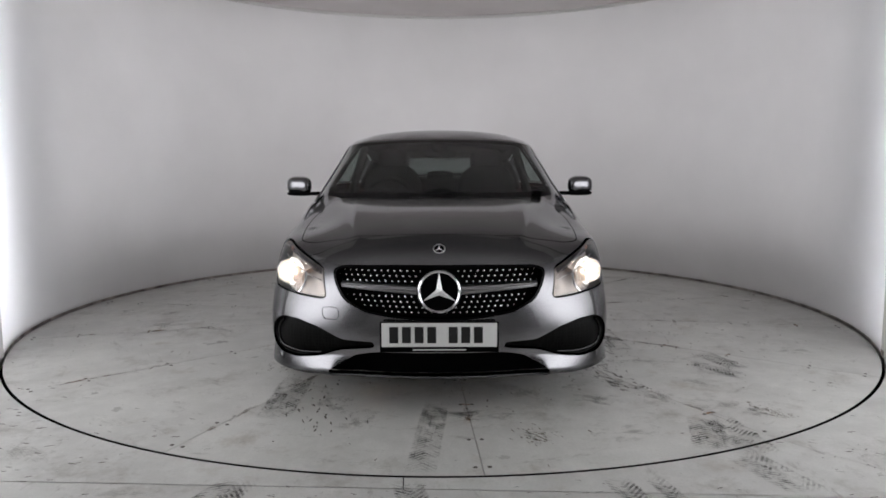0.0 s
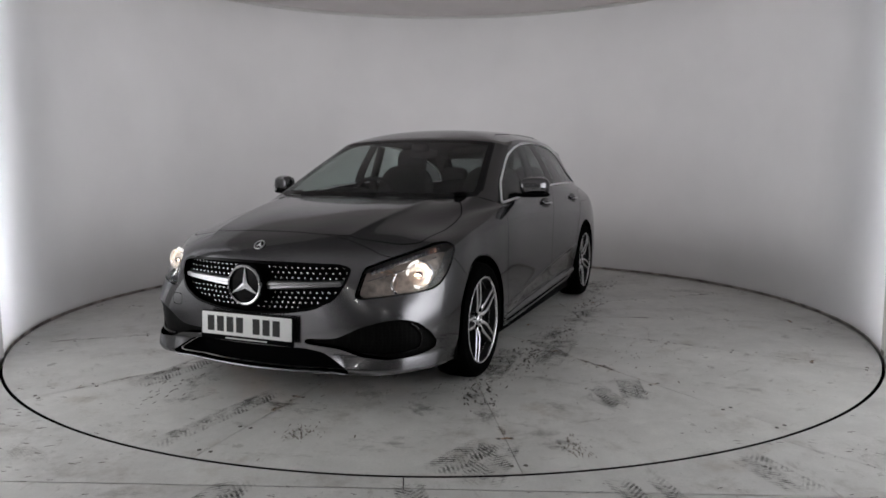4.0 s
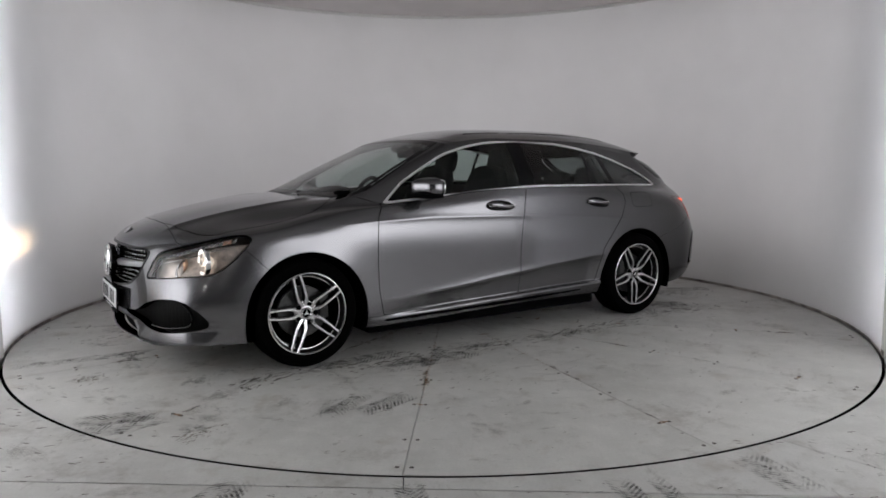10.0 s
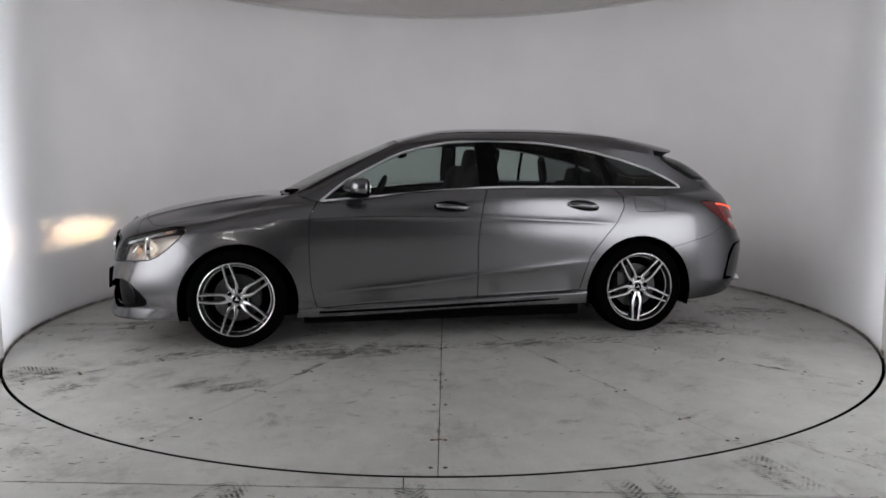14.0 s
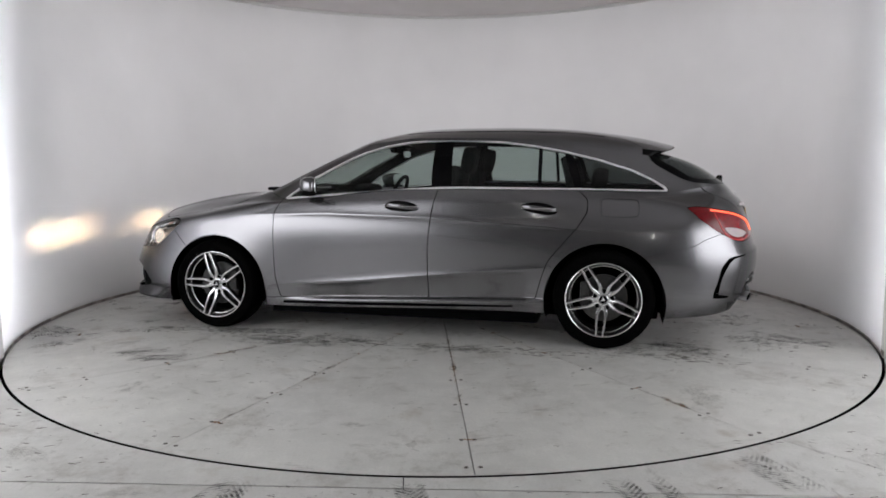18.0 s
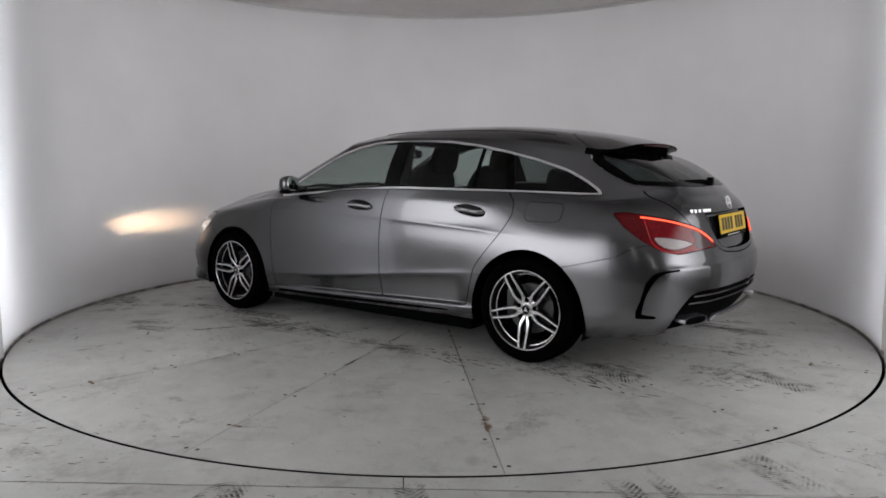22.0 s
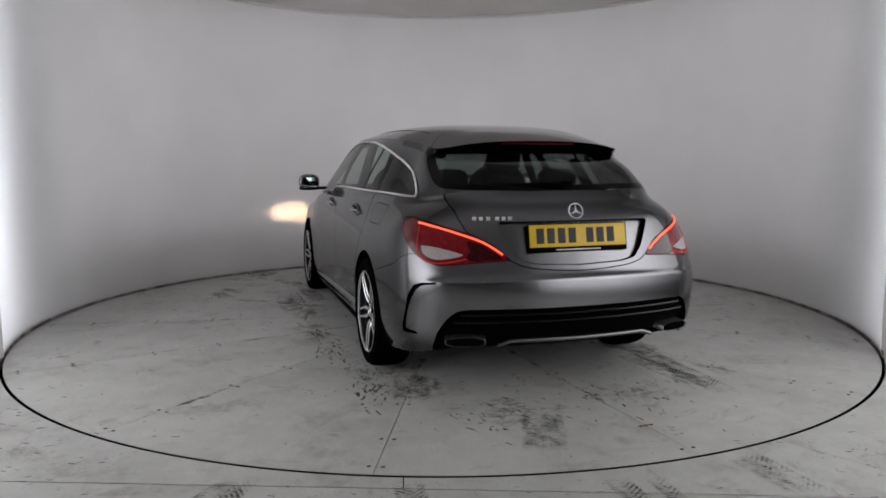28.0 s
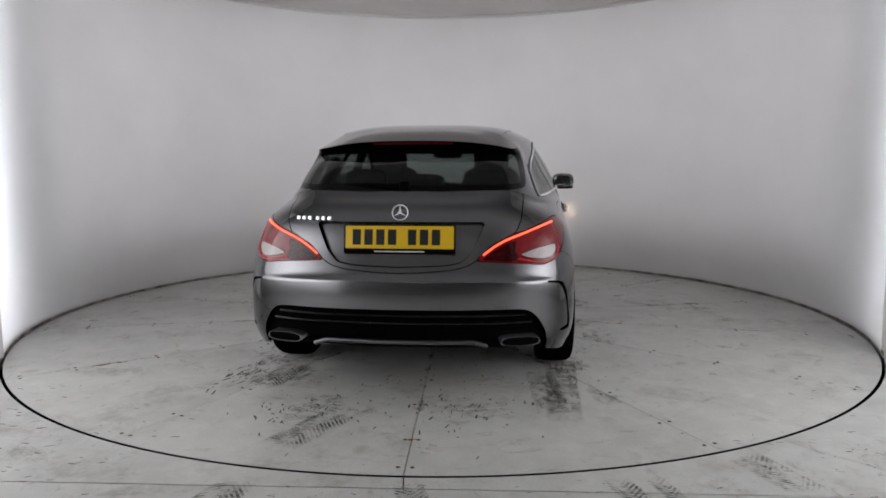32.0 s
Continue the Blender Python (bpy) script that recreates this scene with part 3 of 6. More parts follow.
def stain_mat(name, color, tread, seed, dense=.8):
    """A thin worn residue that lies on the floor in ragged patches; tread: with rows of slanting blocks across it."""
    m = mat(name, color, .75)
    nt = m.node_tree
    b, add = nt.nodes["Principled BSDF"], nt.nodes.new

    def math_node(op, x, y=None, clamp=False):
        n = add("ShaderNodeMath")
        n.operation, n.use_clamp = op, clamp
        for i, v in enumerate((x, y)):
            if v is None:
                continue
            if isinstance(v, (int, float)):
                n.inputs[i].default_value = v
            else:
                nt.links.new(v, n.inputs[i])
        return n.outputs[0]

    def noise_of(vec, scale, detail=6, rough=.65):
        n = add("ShaderNodeTexNoise")
        n.inputs["Scale"].default_value, n.inputs["Detail"].default_value, n.inputs["Roughness"].default_value = scale, detail, rough
        nt.links.new(vec, n.inputs["Vector"])
        return n.outputs["Fac"]
    tc, info, sep = add("ShaderNodeTexCoord"), add("ShaderNodeObjectInfo"), add("ShaderNodeSeparateXYZ")
    shift = add("ShaderNodeVectorMath")
    shift.operation = "ADD"
    nt.links.new(tc.outputs["Object"], shift.inputs[0])
    comb = add("ShaderNodeCombineXYZ")
    nt.links.new(math_node("MULTIPLY", info.outputs["Random"], 40.0 + seed), comb.inputs[0])
    nt.links.new(comb.outputs[0], shift.inputs[1])
    nt.links.new(tc.outputs["Generated"], sep.inputs[0])
    u = math_node("ABSOLUTE", math_node("SUBTRACT", math_node("MULTIPLY", sep.outputs[0], 2.0), 1.0))
    v = math_node("ABSOLUTE", math_node("SUBTRACT", math_node("MULTIPLY", sep.outputs[1], 2.0), 1.0))
    if tread:
        edge = math_node("MULTIPLY", math_node("MULTIPLY", math_node("SUBTRACT", 1.0, u), 3.0, True), math_node("MULTIPLY", math_node("SUBTRACT", 1.0, v), 6.0, True))
        where = add("ShaderNodeSeparateXYZ")
        nt.links.new(tc.outputs["Object"], where.inputs[0])
        bend = math_node("MULTIPLY", math_node("ABSOLUTE", where.outputs[1]), 0.9)
        blocks = math_node("SINE", math_node("MULTIPLY", math_node("ADD", where.outputs[0], bend), 250.0))
        ribs = math_node("SINE", math_node("MULTIPLY", where.outputs[1], 190.0))
        pattern = math_node("ADD", math_node("MULTIPLY", math_node("ADD", blocks, .25), 3.0, True), math_node("MULTIPLY", math_node("SUBTRACT", ribs, .75), 3.0, True), True)
        worn = math_node("MULTIPLY", math_node("SUBTRACT", noise_of(shift.outputs[0], 14.0), .42), 5.0, True)
        alpha = math_node("MULTIPLY", math_node("MULTIPLY", pattern, worn), edge)
        haze = math_node("MULTIPLY", math_node("MULTIPLY", math_node("SUBTRACT", noise_of(shift.outputs[0], 9.0), .45), 1.4, True), edge)
        alpha = math_node("MAXIMUM", alpha, haze)
    else:
        r = math_node("SQRT", math_node("ADD", math_node("MULTIPLY", u, u), math_node("MULTIPLY", v, v)))
        soft = math_node("SUBTRACT", 1.0, r, True)
        stretch = add("ShaderNodeMapping")
        stretch.inputs["Scale"].default_value = (.75, 1.25, 1.0)
        nt.links.new(shift.outputs[0], stretch.inputs["Vector"])
        n = noise_of(stretch.outputs[0], 11.0, 9, .74)
        alpha = math_node("MULTIPLY", math_node("SUBTRACT", math_node("ADD", n, math_node("MULTIPLY", soft, .22)), .63), 5.0, True)
        alpha = math_node("MULTIPLY", alpha, math_node("MULTIPLY", soft, 3.0, True))
    nt.links.new(math_node("MULTIPLY", alpha, dense), b.inputs["Alpha"])
    return m


M_TREAD = stain_mat("tyre_rubber_print", (.075, .068, .06), True, 1.0, .80)
M_OIL = stain_mat("oily_smear", (.06, .055, .05), False, 5.0, .62)
M_DUST = stain_mat("brown_smear", (.20, .17, .14), False, 9.0, .40)
M_RUSTY = stain_mat("rusty_bloom", (.28, .15, .055), False, 13.0, 1.0)
STAIN_Z = itertools.count()


def stain(name, x0, y0, x1, y1, width, material, parent, label):
    """A thin flat residue between two points of the floor."""
    d = Vector((x1 - x0, y1 - y0, 0))
    n = max(2, int(d.length / .1))
    bm, rows = bmesh.new(), []
    for i in range(n + 1):
        rows.append([bm.verts.new((d.length * (i / n - .5), width * s, 0)) for s in (-.5, .5)])
    for p, q in zip(rows, rows[1:]):
        bm.faces.new((p[0], q[0], q[1], p[1]))
    ob = part(name, bm, material, parent, label, smooth=False)
    ob.matrix_local = pose((x0 + x1) / 2, (y0 + y1) / 2, .0010 + .00006 * (next(STAIN_Z) % 40), 0, 0, math.degrees(math.atan2(d.y, d.x)))
    return ob


def speckle(name, spots, parent, seed, material=M_GRIME):
    """Ragged dirt: clusters (x, y, spread x, spread y, turn, count, size)."""
    rng = random.Random(seed)
    bm = bmesh.new()
    for x, y, sx, sy, turn, count, size in spots:
        for _ in range(count):
            p, q = rng.gauss(0, sx), rng.gauss(0, sy)
            px, py = x + p * math.cos(turn) - q * math.sin(turn), y + p * math.sin(turn) + q * math.cos(turn)
            if parent is turntable and math.hypot(px, py) > DISC_R - .02:
                continue
            flake(bm, px, py, .0008 + .0001 * rng.random(), turn + rng.uniform(-.4, .4), size * rng.uniform(.4, 2.6), size * rng.uniform(.12, .5), rng)
    return tagged(part(name, bm, material, parent, "dark dirt flakes and stains on the floor", smooth=False), kind="stuff")


for x0, y0, x1, y1, w in ((2.94, -.09, 2.10, -.03, .13), (2.32, 1.25, 2.76, 1.30, .18), (1.15, 1.12, .42, 1.09, .18), (1.42, .90, .80, .82, .16), (2.72, 1.10, 2.36, 1.20, .16),
                          (.92, 1.2, .56, .9, .11), (-1.5, -.70, -2.2, -.76, .17), (-2.73, .42, -2.33, .25, .2), (1.68, 1.65, 1.4, 1.46, .12), (-1.95, .78, -1.5, .66, .2),
                          (2.34, -.79, 1.70, -.79, .18), (-1.2, -.84, -2.35, -.80, .18), (1.56, 1.70, 1.21, 1.60, .14)):
    stain("tyre_print", x0, y0, x1, y1, w, M_TREAD, turntable, "worn dark tyre tread print")
for x, y, turn, long, wide in ((2.58, .39, 10, .26, .16), (2.07, .76, 60, .5, .3), (1.41, 1.71, 80, .3, .12), (2.27, 1.51, 20, .24, .13), (-1.92, -1.02, 10, .5, .3), (-1.73, .63, 170, .7, .4), (1.65, 1.57, 50, .5, .2),
                               (1.83, .94, 30, .6, .3), (1.35, .88, 0, .9, .45), (-1.40, .90, 0, .9, .45), (1.35, -.9, 0, .8, .4), (-1.4, -.9, 0, .8, .4), (-.30, 1.05, 3, 1.3, .4), (.35, .95, 176, 1.2, .35), (-2.25, .35, 80, .7, .5), (-2.2, -.4, 100, .7, .45),
                               (2.1, -.55, 20, .7, .3), (2.3, .1, 90, .9, .35), (-.7, -1.1, 0, .9, .4), (.5, -1.1, 0, .9, .4)):
    a = radians(turn)
    c, e = math.cos(a) * long / 2, math.sin(a) * long / 2
    stain("oil_smear", x - c, y - e, x + c, y + e, wide, M_OIL, turntable, "dark oily smear")
stain_rng = random.Random(77)
for _ in range(34):
    a, r, turn, size = stain_rng.uniform(0, 6.283), 2.75 * math.sqrt(stain_rng.uniform(.08, 1)), stain_rng.uniform(0, 3.14), stain_rng.uniform(.25, .9)
    x, y = r * math.cos(a), r * math.sin(a)
    c, e = math.cos(turn) * size / 2, math.sin(turn) * size / 2
    if math.hypot(x, y) + size / 2 < DISC_R:
        stain("dust_smear", x - c, y - e, x + c, y + e, size * stain_rng.uniform(.3, .7), M_DUST, turntable, "faint brown smear")
for k in range(14):
    a, rng = radians(3 + 360 / 14 * k), random.Random(140 + k)
    for _ in range(4):
        r, size = rng.uniform(.6, 2.7), rng.uniform(.12, .5)
        stain("rust_bloom", (r - size / 2) * math.cos(a), (r - size / 2) * math.sin(a), (r + size / 2) * math.cos(a), (r + size / 2) * math.sin(a), rng.uniform(.04, .085), M_RUSTY, turntable, "orange brown rust along a plate joint")
speckle("floor_dirt", [(1.35, .86, .22, .10, 0, 90, .02), (1.35, -.86, .22, .10, 0, 90, .02), (-1.38, .86, .25, .10, 0, 90, .02), (-1.4, -.86, .25, .1, 0, 90, .02), (2.55, .40, .05, .04, .5, 60, .02), (2.26, 1.55, .06, .03, .4, 60, .02),
                       (1.6, .3, .5, .4, 0, 90, .02), (-1.9, .0, .35, .5, 0, 90, .022), (.8, 1.2, .5, .35, 0, 110, .022), (-1.0, 1.5, .8, .7, 0, 40, .018), (.5, -1.6, .8, .6, 0, 50, .018), (0, 2.0, 1.2, .4, 0, 40, .016), (0, 0, 1.5, 1.5, 0, 90, .010)], turntable, 5, M_SMUDGE)
speckle("grime_patch", [(.95, .98, .16, .05, .1, 70, .035), (.25, 1.02, .3, .05, 0, 60, .03), (-.75, 1.0, .25, .06, 0, 70, .035), (-2.3, .45, .14, .1, .4, 45, .028), (-2.25, -.35, .2, .15, 0, 45, .028), (1.75, .95, .12, .06, .3, 40, .035), (-1.75, .95, .15, .06, -.2, 50, .035), (2.2, -.6, .2, .12, .2, 40, .028)], turntable, 27)
rust = []
for k in range(14):
    a = radians(3 + 360 / 14 * k)
    rng = random.Random(40 + k)
    for r in (.75, 1.35, 2.15, 2.6):
        if rng.random() < .4:
            rust.append((r * math.cos(a), r * math.sin(a), .012, .006, a + 1.57, rng.randint(6, 20), .018))
    rust.append((1.2 * math.cos(a), 1.2 * math.sin(a), .40, .004, a, 60, .012))
speckle("rust_staining", rust, turntable, 9, M_RUST)
bolt = bmesh.new()
lathe(bolt, [(0, .001), (.009, .001), (.011, -.002)], 10, axis="Z")
bolt = part("plate_bolt", bolt, M_GRIME, turntable)
first = True
for k in range(14):
    for r in (1.05, 1.75, 2.15, 2.6, 2.88):
        for s in (-1, 1):
            a = radians(3 + 360 / 14 * k) + s * .028 / r
            ob = bolt if first else new("plate_bolt", bolt.data)
            first = False
            ob.parent = turntable
            ob.location = (r * math.cos(a), r * math.sin(a), 0)
for x0, y0, x1, y1, w in ((-.90, -3.40, -.74, -2.98, .17), (.64, -2.98, .74, -3.42, .11), (.78, -2.97, .88, -3.38, .08), (1.20, -2.76, 1.32, -3.10, .17), (-.14, -3.0, -.02, -3.45, .12)):
    stain("floor_print", x0, y0, x1, y1, w, M_TREAD, floor, "worn dark tyre tread print")
for x, y, turn, long, wide in ((-.55, -3.18, 0, .9, .2), (.75, -3.2, 0, .6, .3), (-1.7, -2.75, 150, .7, .3), (-2.2, -2.3, 120, .7, .35), (1.8, -2.75, 30, .7, .3), (.25, -3.2, 0, .5, .15), (2.3, -2.2, 50, .7, .3), (-1.2, -3.1, 10, .5, .2)):
    a = radians(turn)
    c, e = math.cos(a) * long / 2, math.sin(a) * long / 2
    stain("floor_smear", x - c, y - e, x + c, y + e, wide, M_DUST, floor, "faint brown smear")
speckle("floor_grit", [(-1.6, -2.7, .3, .25, 0, 50, .02), (-2.1, -2.3, .2, .25, 0, 40, .025), (1.7, -2.8, .3, .2, 0, 40, .02), (0, -3.15, 1.0, .08, 0, 90, .016), (2.1, -2.4, .2, .3, 0, 30, .02)], floor, 21)
# ---- the car: an estate with a long sloping roof ----
CAR_X, CAR_Y = 0.110, -0.017
car = tagged(new("car"), "dark grey metallic estate car, lamps lit, parked on the turntable", "car")

BODY = [
    [(2.215, 0, .185), (2.195, .28, .185), (2.135, .53, .19), (2.035, .71, .20), (1.90, .80, .20), (1.72, .845, .19), (1.35, .85, .19), (1.0, .85, .185), (.45, .85, .19), (-.2, .85, .21), (-.9, .85, .215), (-1.35, .85, .21), (-1.72, .83, .21), (-2.03, .76, .24), (-2.15, .66, .27), (-2.24, .35, .28), (-2.26, 0, .28)],
    [(2.24, 0, .30), (2.22, .28, .30), (2.16, .55, .30), (2.07, .73, .30), (1.92, .82, .30), (1.72, .868, .30), (1.35, .875, .30), (1.0, .87, .29), (.45, .868, .29), (-.2, .868, .29), (-.9, .872, .30), (-1.35, .88, .30), (-1.72, .86, .30), (-2.04, .80, .32), (-2.18, .68, .33), (-2.28, .36, .335), (-2.31, 0, .335)],
    [(2.245, 0, .42), (2.22, .28, .42), (2.16, .56, .43), (2.06, .735, .44), (1.91, .828, .44), (1.72, .868, .44), (1.35, .884, .45), (1.0, .878, .43), (.45, .872, .42), (-.2, .872, .43), (-.9, .88, .44), (-1.35, .886, .45), (-1.72, .87, .44), (-2.06, .805, .45), (-2.20, .69, .46), (-2.315, .37, .475), (-2.345, 0, .475)],
    [(2.24, 0, .57), (2.21, .28, .57), (2.13, .55, .57), (2.01, .725, .57), (1.87, .812, .575), (1.70, .857, .58), (1.35, .872, .60), (1.0, .876, .58), (.45, .872, .56), (-.2, .872, .58), (-.9, .88, .60), (-1.35, .88, .61), (-1.72, .868, .59), (-2.06, .80, .585), (-2.20, .69, .60), (-2.31, .37, .61), (-2.335, 0, .615)],
    [(2.21, 0, .70), (2.18, .28, .70), (2.075, .54, .69), (1.94, .705, .68), (1.82, .795, .69), (1.66, .84, .70), (1.35, .852, .72), (1.0, .872, .72), (.45, .875, .71), (-.2, .873, .71), (-.9, .874, .72), (-1.35, .866, .74), (-1.72, .85, .74), (-2.01, .79, .74), (-2.15, .68, .75), (-2.265, .37, .76), (-2.29, 0, .76)],
    [(2.12, 0, .785), (2.09, .28, .78), (1.98, .51, .775), (1.86, .66, .77), (1.74, .755, .775), (1.58, .808, .785), (1.33, .828, .81), (.99, .858, .825), (.45, .868, .835), (-.2, .868, .82), (-.9, .862, .81), (-1.35, .845, .83), (-1.72, .82, .84), (-1.95, .76, .86), (-2.10, .645, .88), (-2.225, .36, .895), (-2.25, 0, .895)],
    [(1.88, 0, .872), (1.85, .22, .872), (1.77, .40, .867), (1.69, .53, .857), (1.60, .63, .84), (1.48, .70, .838), (1.30, .748, .862), (.99, .82, .888), (.45, .855, .905), (-.2, .858, .91), (-.9, .846, .915), (-1.35, .812, .92), (-1.68, .765, .925), (-1.89, .685, .942), (-2.05, .575, .962), (-2.17, .33, .968), (-2.195, 0, .968)],
    [(1.48, 0, .942), (1.46, .2, .942), (1.42, .36, .938), (1.38, .49, .930), (1.33, .585, .916), (1.26, .655, .906), (1.14, .71, .906), (.92, .80, .912), (.45, .842, .930), (-.2, .845, .960), (-.9, .828, .962), (-1.35, .783, .962), (-1.65, .73, .960), (-1.86, .645, .972), (-2.015, .55, .998), (-2.14, .32, 1.002), (-2.165, 0, 1.002)],
    [(1.10, 0, .968), (1.095, .2, .968), (1.08, .36, .967), (1.06, .49, .966), (1.04, .58, .967), (1.01, .645, .970), (.975, .70, .972), (.84, .79, .932), (.45, .822, .953), (-.2, .826, 1.003), (-.9, .805, 1.003), (-1.35, .75, .998), (-1.64, .70, .99), (-1.87, .622, 1.005), (-2.01, .53, 1.03), (-2.11, .3, 1.035), (-2.135, 0, 1.035)],
]
GLASSHOUSE = [
    BODY[-1],
    [(.79, 0, 1.13), (.785, .22, 1.128), (.765, .38, 1.124), (.745, .49, 1.121), (.72, .575, 1.119), (.69, .635, 1.120), (.645, .682, 1.112), (.57, .725, 1.09), (.30, .762, 1.10), (-.2, .770, 1.135), (-.85, .748, 1.13), (-1.25, .695, 1.10), (-1.53, .648, 1.075), (-1.75, .602, 1.10), (-1.865, .51, 1.142), (-1.94, .3, 1.15), (-1.965, 0, 1.152)],
    [(.28, 0, 1.340), (.28, .2, 1.338), (.283, .34, 1.333), (.285, .43, 1.327), (.285, .5, 1.321), (.282, .555, 1.315), (.268, .60, 1.307), (.235, .635, 1.295), (.08, .65, 1.307), (-.25, .655, 1.32), (-.85, .64, 1.305), (-1.25, .603, 1.272), (-1.5, .580, 1.238), (-1.635, .552, 1.218), (-1.685, .465, 1.228), (-1.70, .28, 1.235), (-1.71, 0, 1.24)],
]
ROOF = [
    [(.235, 0, 1.354), (.235, .2, 1.352), (.24, .34, 1.347), (.245, .43, 1.341), (.245, .5, 1.335), (.24, .55, 1.328), (.225, .585, 1.322), (.19, .61, 1.317), (.05, .628, 1.330), (-.25, .634, 1.343), (-.85, .62, 1.330), (-1.25, .582, 1.302), (-1.5, .558, 1.272), (-1.705, .528, 1.250), (-1.76, .445, 1.264), (-1.785, .27, 1.284), (-1.795, 0, 1.29)],
    [(.02, 0, 1.402), (.02, .15, 1.402), (.02, .25, 1.399), (.02, .32, 1.396), (.01, .37, 1.393), (0, .41, 1.390), (-.02, .43, 1.389), (-.05, .445, 1.389), (-.15, .455, 1.394), (-.4, .46, 1.399), (-.85, .465, 1.393), (-1.2, .45, 1.371), (-1.4, .42, 1.347), (-1.53, .365, 1.331), (-1.58, .30, 1.331), (-1.61, .17, 1.334), (-1.62, 0, 1.335)],
    [(-.15, 0, 1.424), (-.16, 0, 1.424), (-.18, 0, 1.425), (-.2, 0, 1.425), (-.22, 0, 1.426), (-.25, 0, 1.427), (-.28, 0, 1.428), (-.32, 0, 1.428), (-.4, 0, 1.429), (-.6, 0, 1.428), (-.85, 0, 1.422), (-1.05, 0, 1.410), (-1.18, 0, 1.399), (-1.28, 0, 1.388), (-1.34, 0, 1.381), (-1.38, 0, 1.376), (-1.4, 0, 1.373)],
]

shell = loft(BODY, 380, 120)
house = loft(GLASSHOUSE, 220, 40)
roof_grid = loft(ROOF, 200, 34, top_closed=True)
roof_grid[-1, :, 1] = 0


def press_creases(g):
    """Pressed lines along the flanks: an upper one that sinks to the rear and a lower one that rises."""
    x, y, z = g[..., 0], g[..., 1], g[..., 2]
    flank = np.clip((y - 0.78) / 0.05, 0, 1)
    up = np.interp(x, [-1.3, -1.0, -.2, .5, 1.0, 1.5], [.745, .772, .818, .835, .82, .80])
    win = np.clip((x + 1.35) / 0.35, 0, 1) * np.clip((1.25 - x) / 0.3, 0, 1)
    d = z - up
    y += flank * win * np.where(d > 0, -0.012 * (1 - np.exp(-np.maximum(d, 0) / 0.05)) * np.exp(-np.maximum(d, 0) / 0.12), 0.006 * np.exp(np.minimum(d, 0) / 0.02) - 0.006)
    low = np.interp(x, [-1.0, -.45, .3, .9], [.503, .455, .378, .335])
    win = np.clip((x + 1.05) / 0.2, 0, 1) * np.clip((0.95 - x) / 0.5, 0, 1)
    foot = np.interp(x, [-.96, -.46, .3, .95], [.306, .292, .266, .242])
    d = z - low
    y += flank * win * np.where(d < 0, -0.034 * (1 - np.exp(np.minimum(d, 0) / 0.07)) * np.clip((z - foot + .016) / .018, 0, 1), 0.0) + flank * win * np.where(d > 0, -0.010 * (1 - np.exp(-np.maximum(d, 0) / 0.05)) * np.exp(-np.maximum(d, 0) / 0.09), 0)
    yr = np.interp(x, [1.1, 1.5, 2.0], [.50, .47, .40])
    hood = np.clip((x - 1.12) / .1, 0, 1) * np.clip((2.05 - x) / .1, 0, 1) * np.clip((z - .76) / .04, 0, 1)
    z += hood * .011 * np.exp(-np.abs(y - yr) / np.where(y > yr, .022, .09))
    lip = np.clip((x - 1.75) / .12, 0, 1) * np.clip((y - .36) / .12, 0, 1)
    rise = z - .246 - .10 * np.clip(.62 - y, 0, .3)
    wing = np.clip((.032 - rise) / .07, 0, 1) * np.clip((rise + .075) / .022, 0, 1)
    x += lip * .040 * wing
    y += lip * .020 * wing
    tail = np.clip((-1.95 - x) / .1, 0, 1) * np.clip((.8 - y) / .08, 0, 1)
    d = z - (.626 - .012 * (y / .7) ** 2)
    x -= tail * np.where(d > 0, .011 * np.exp(-np.maximum(d, 0) / .010), .011 * np.exp(np.minimum(d, 0) / .06))
    return g


body = Sheet.grid(press_creases(shell))
house = Sheet.grid(house)
roof = Sheet.grid(roof_grid)

H45 = (-math.sin(radians(45)), math.cos(radians(45)))
T40 = (math.sin(radians(40)), math.cos(radians(40)))
fore, aft = (lambda v: v[:, 0] > 1.3), (lambda v: v[:, 0] < -1.5)
HEADLIGHT = polygon(rounded([(-.578, .757), (-.622, .778), (-.695, .776), (-.81, .752), (-.975, .714), (-1.085, .684), (-1.112, .63), (-1.148, .548), (-1.02, .556), (-.916, .565), (-.816, .570), (-.758, .574), (-.702, .598), (-.645, .652), (-.599, .717)], .03), e=H45, where=fore)
TAILLIGHT = polygon(rounded([(-.592, .898), (-.66, .904), (-.743, .892), (-.885, .864), (-1.01, .832), (-1.105, .786), (-1.188, .712), (-1.03, .702), (-.88, .687), (-.80, .702), (-.745, .728), (-.684, .766), (-.62, .832)], .02), e=T40, where=aft)
BONNET = polygon(rounded([(2.01, -.3), (2.01, 0), (1.995, .25), (1.95, .45), (1.88, .62), (1.80, .70), (1.56, .722), (1.39, .722), (1.24, .705), (1.13, .66), (1.07, .60), (1.075, .45), (1.10, .2), (1.105, 0), (1.105, -.3)], .04), axes=(0, 1), where=lambda v: v[:, 2] > 0.7)
FRONT_DOOR = polygon(rounded([(.835, 1.1), (.835, .927), (.881, .845), (.890, .736), (.893, .591), (.886, .407), (.863, .296), (.849, .247), (.3, .266), (-.213, .282), (-.212, .388), (-.210, .614), (-.224, .763), (-.249, .911), (-.279, 1.007), (-.279, 1.1)], .015), where=lambda v: v[:, 1] > 0.5)
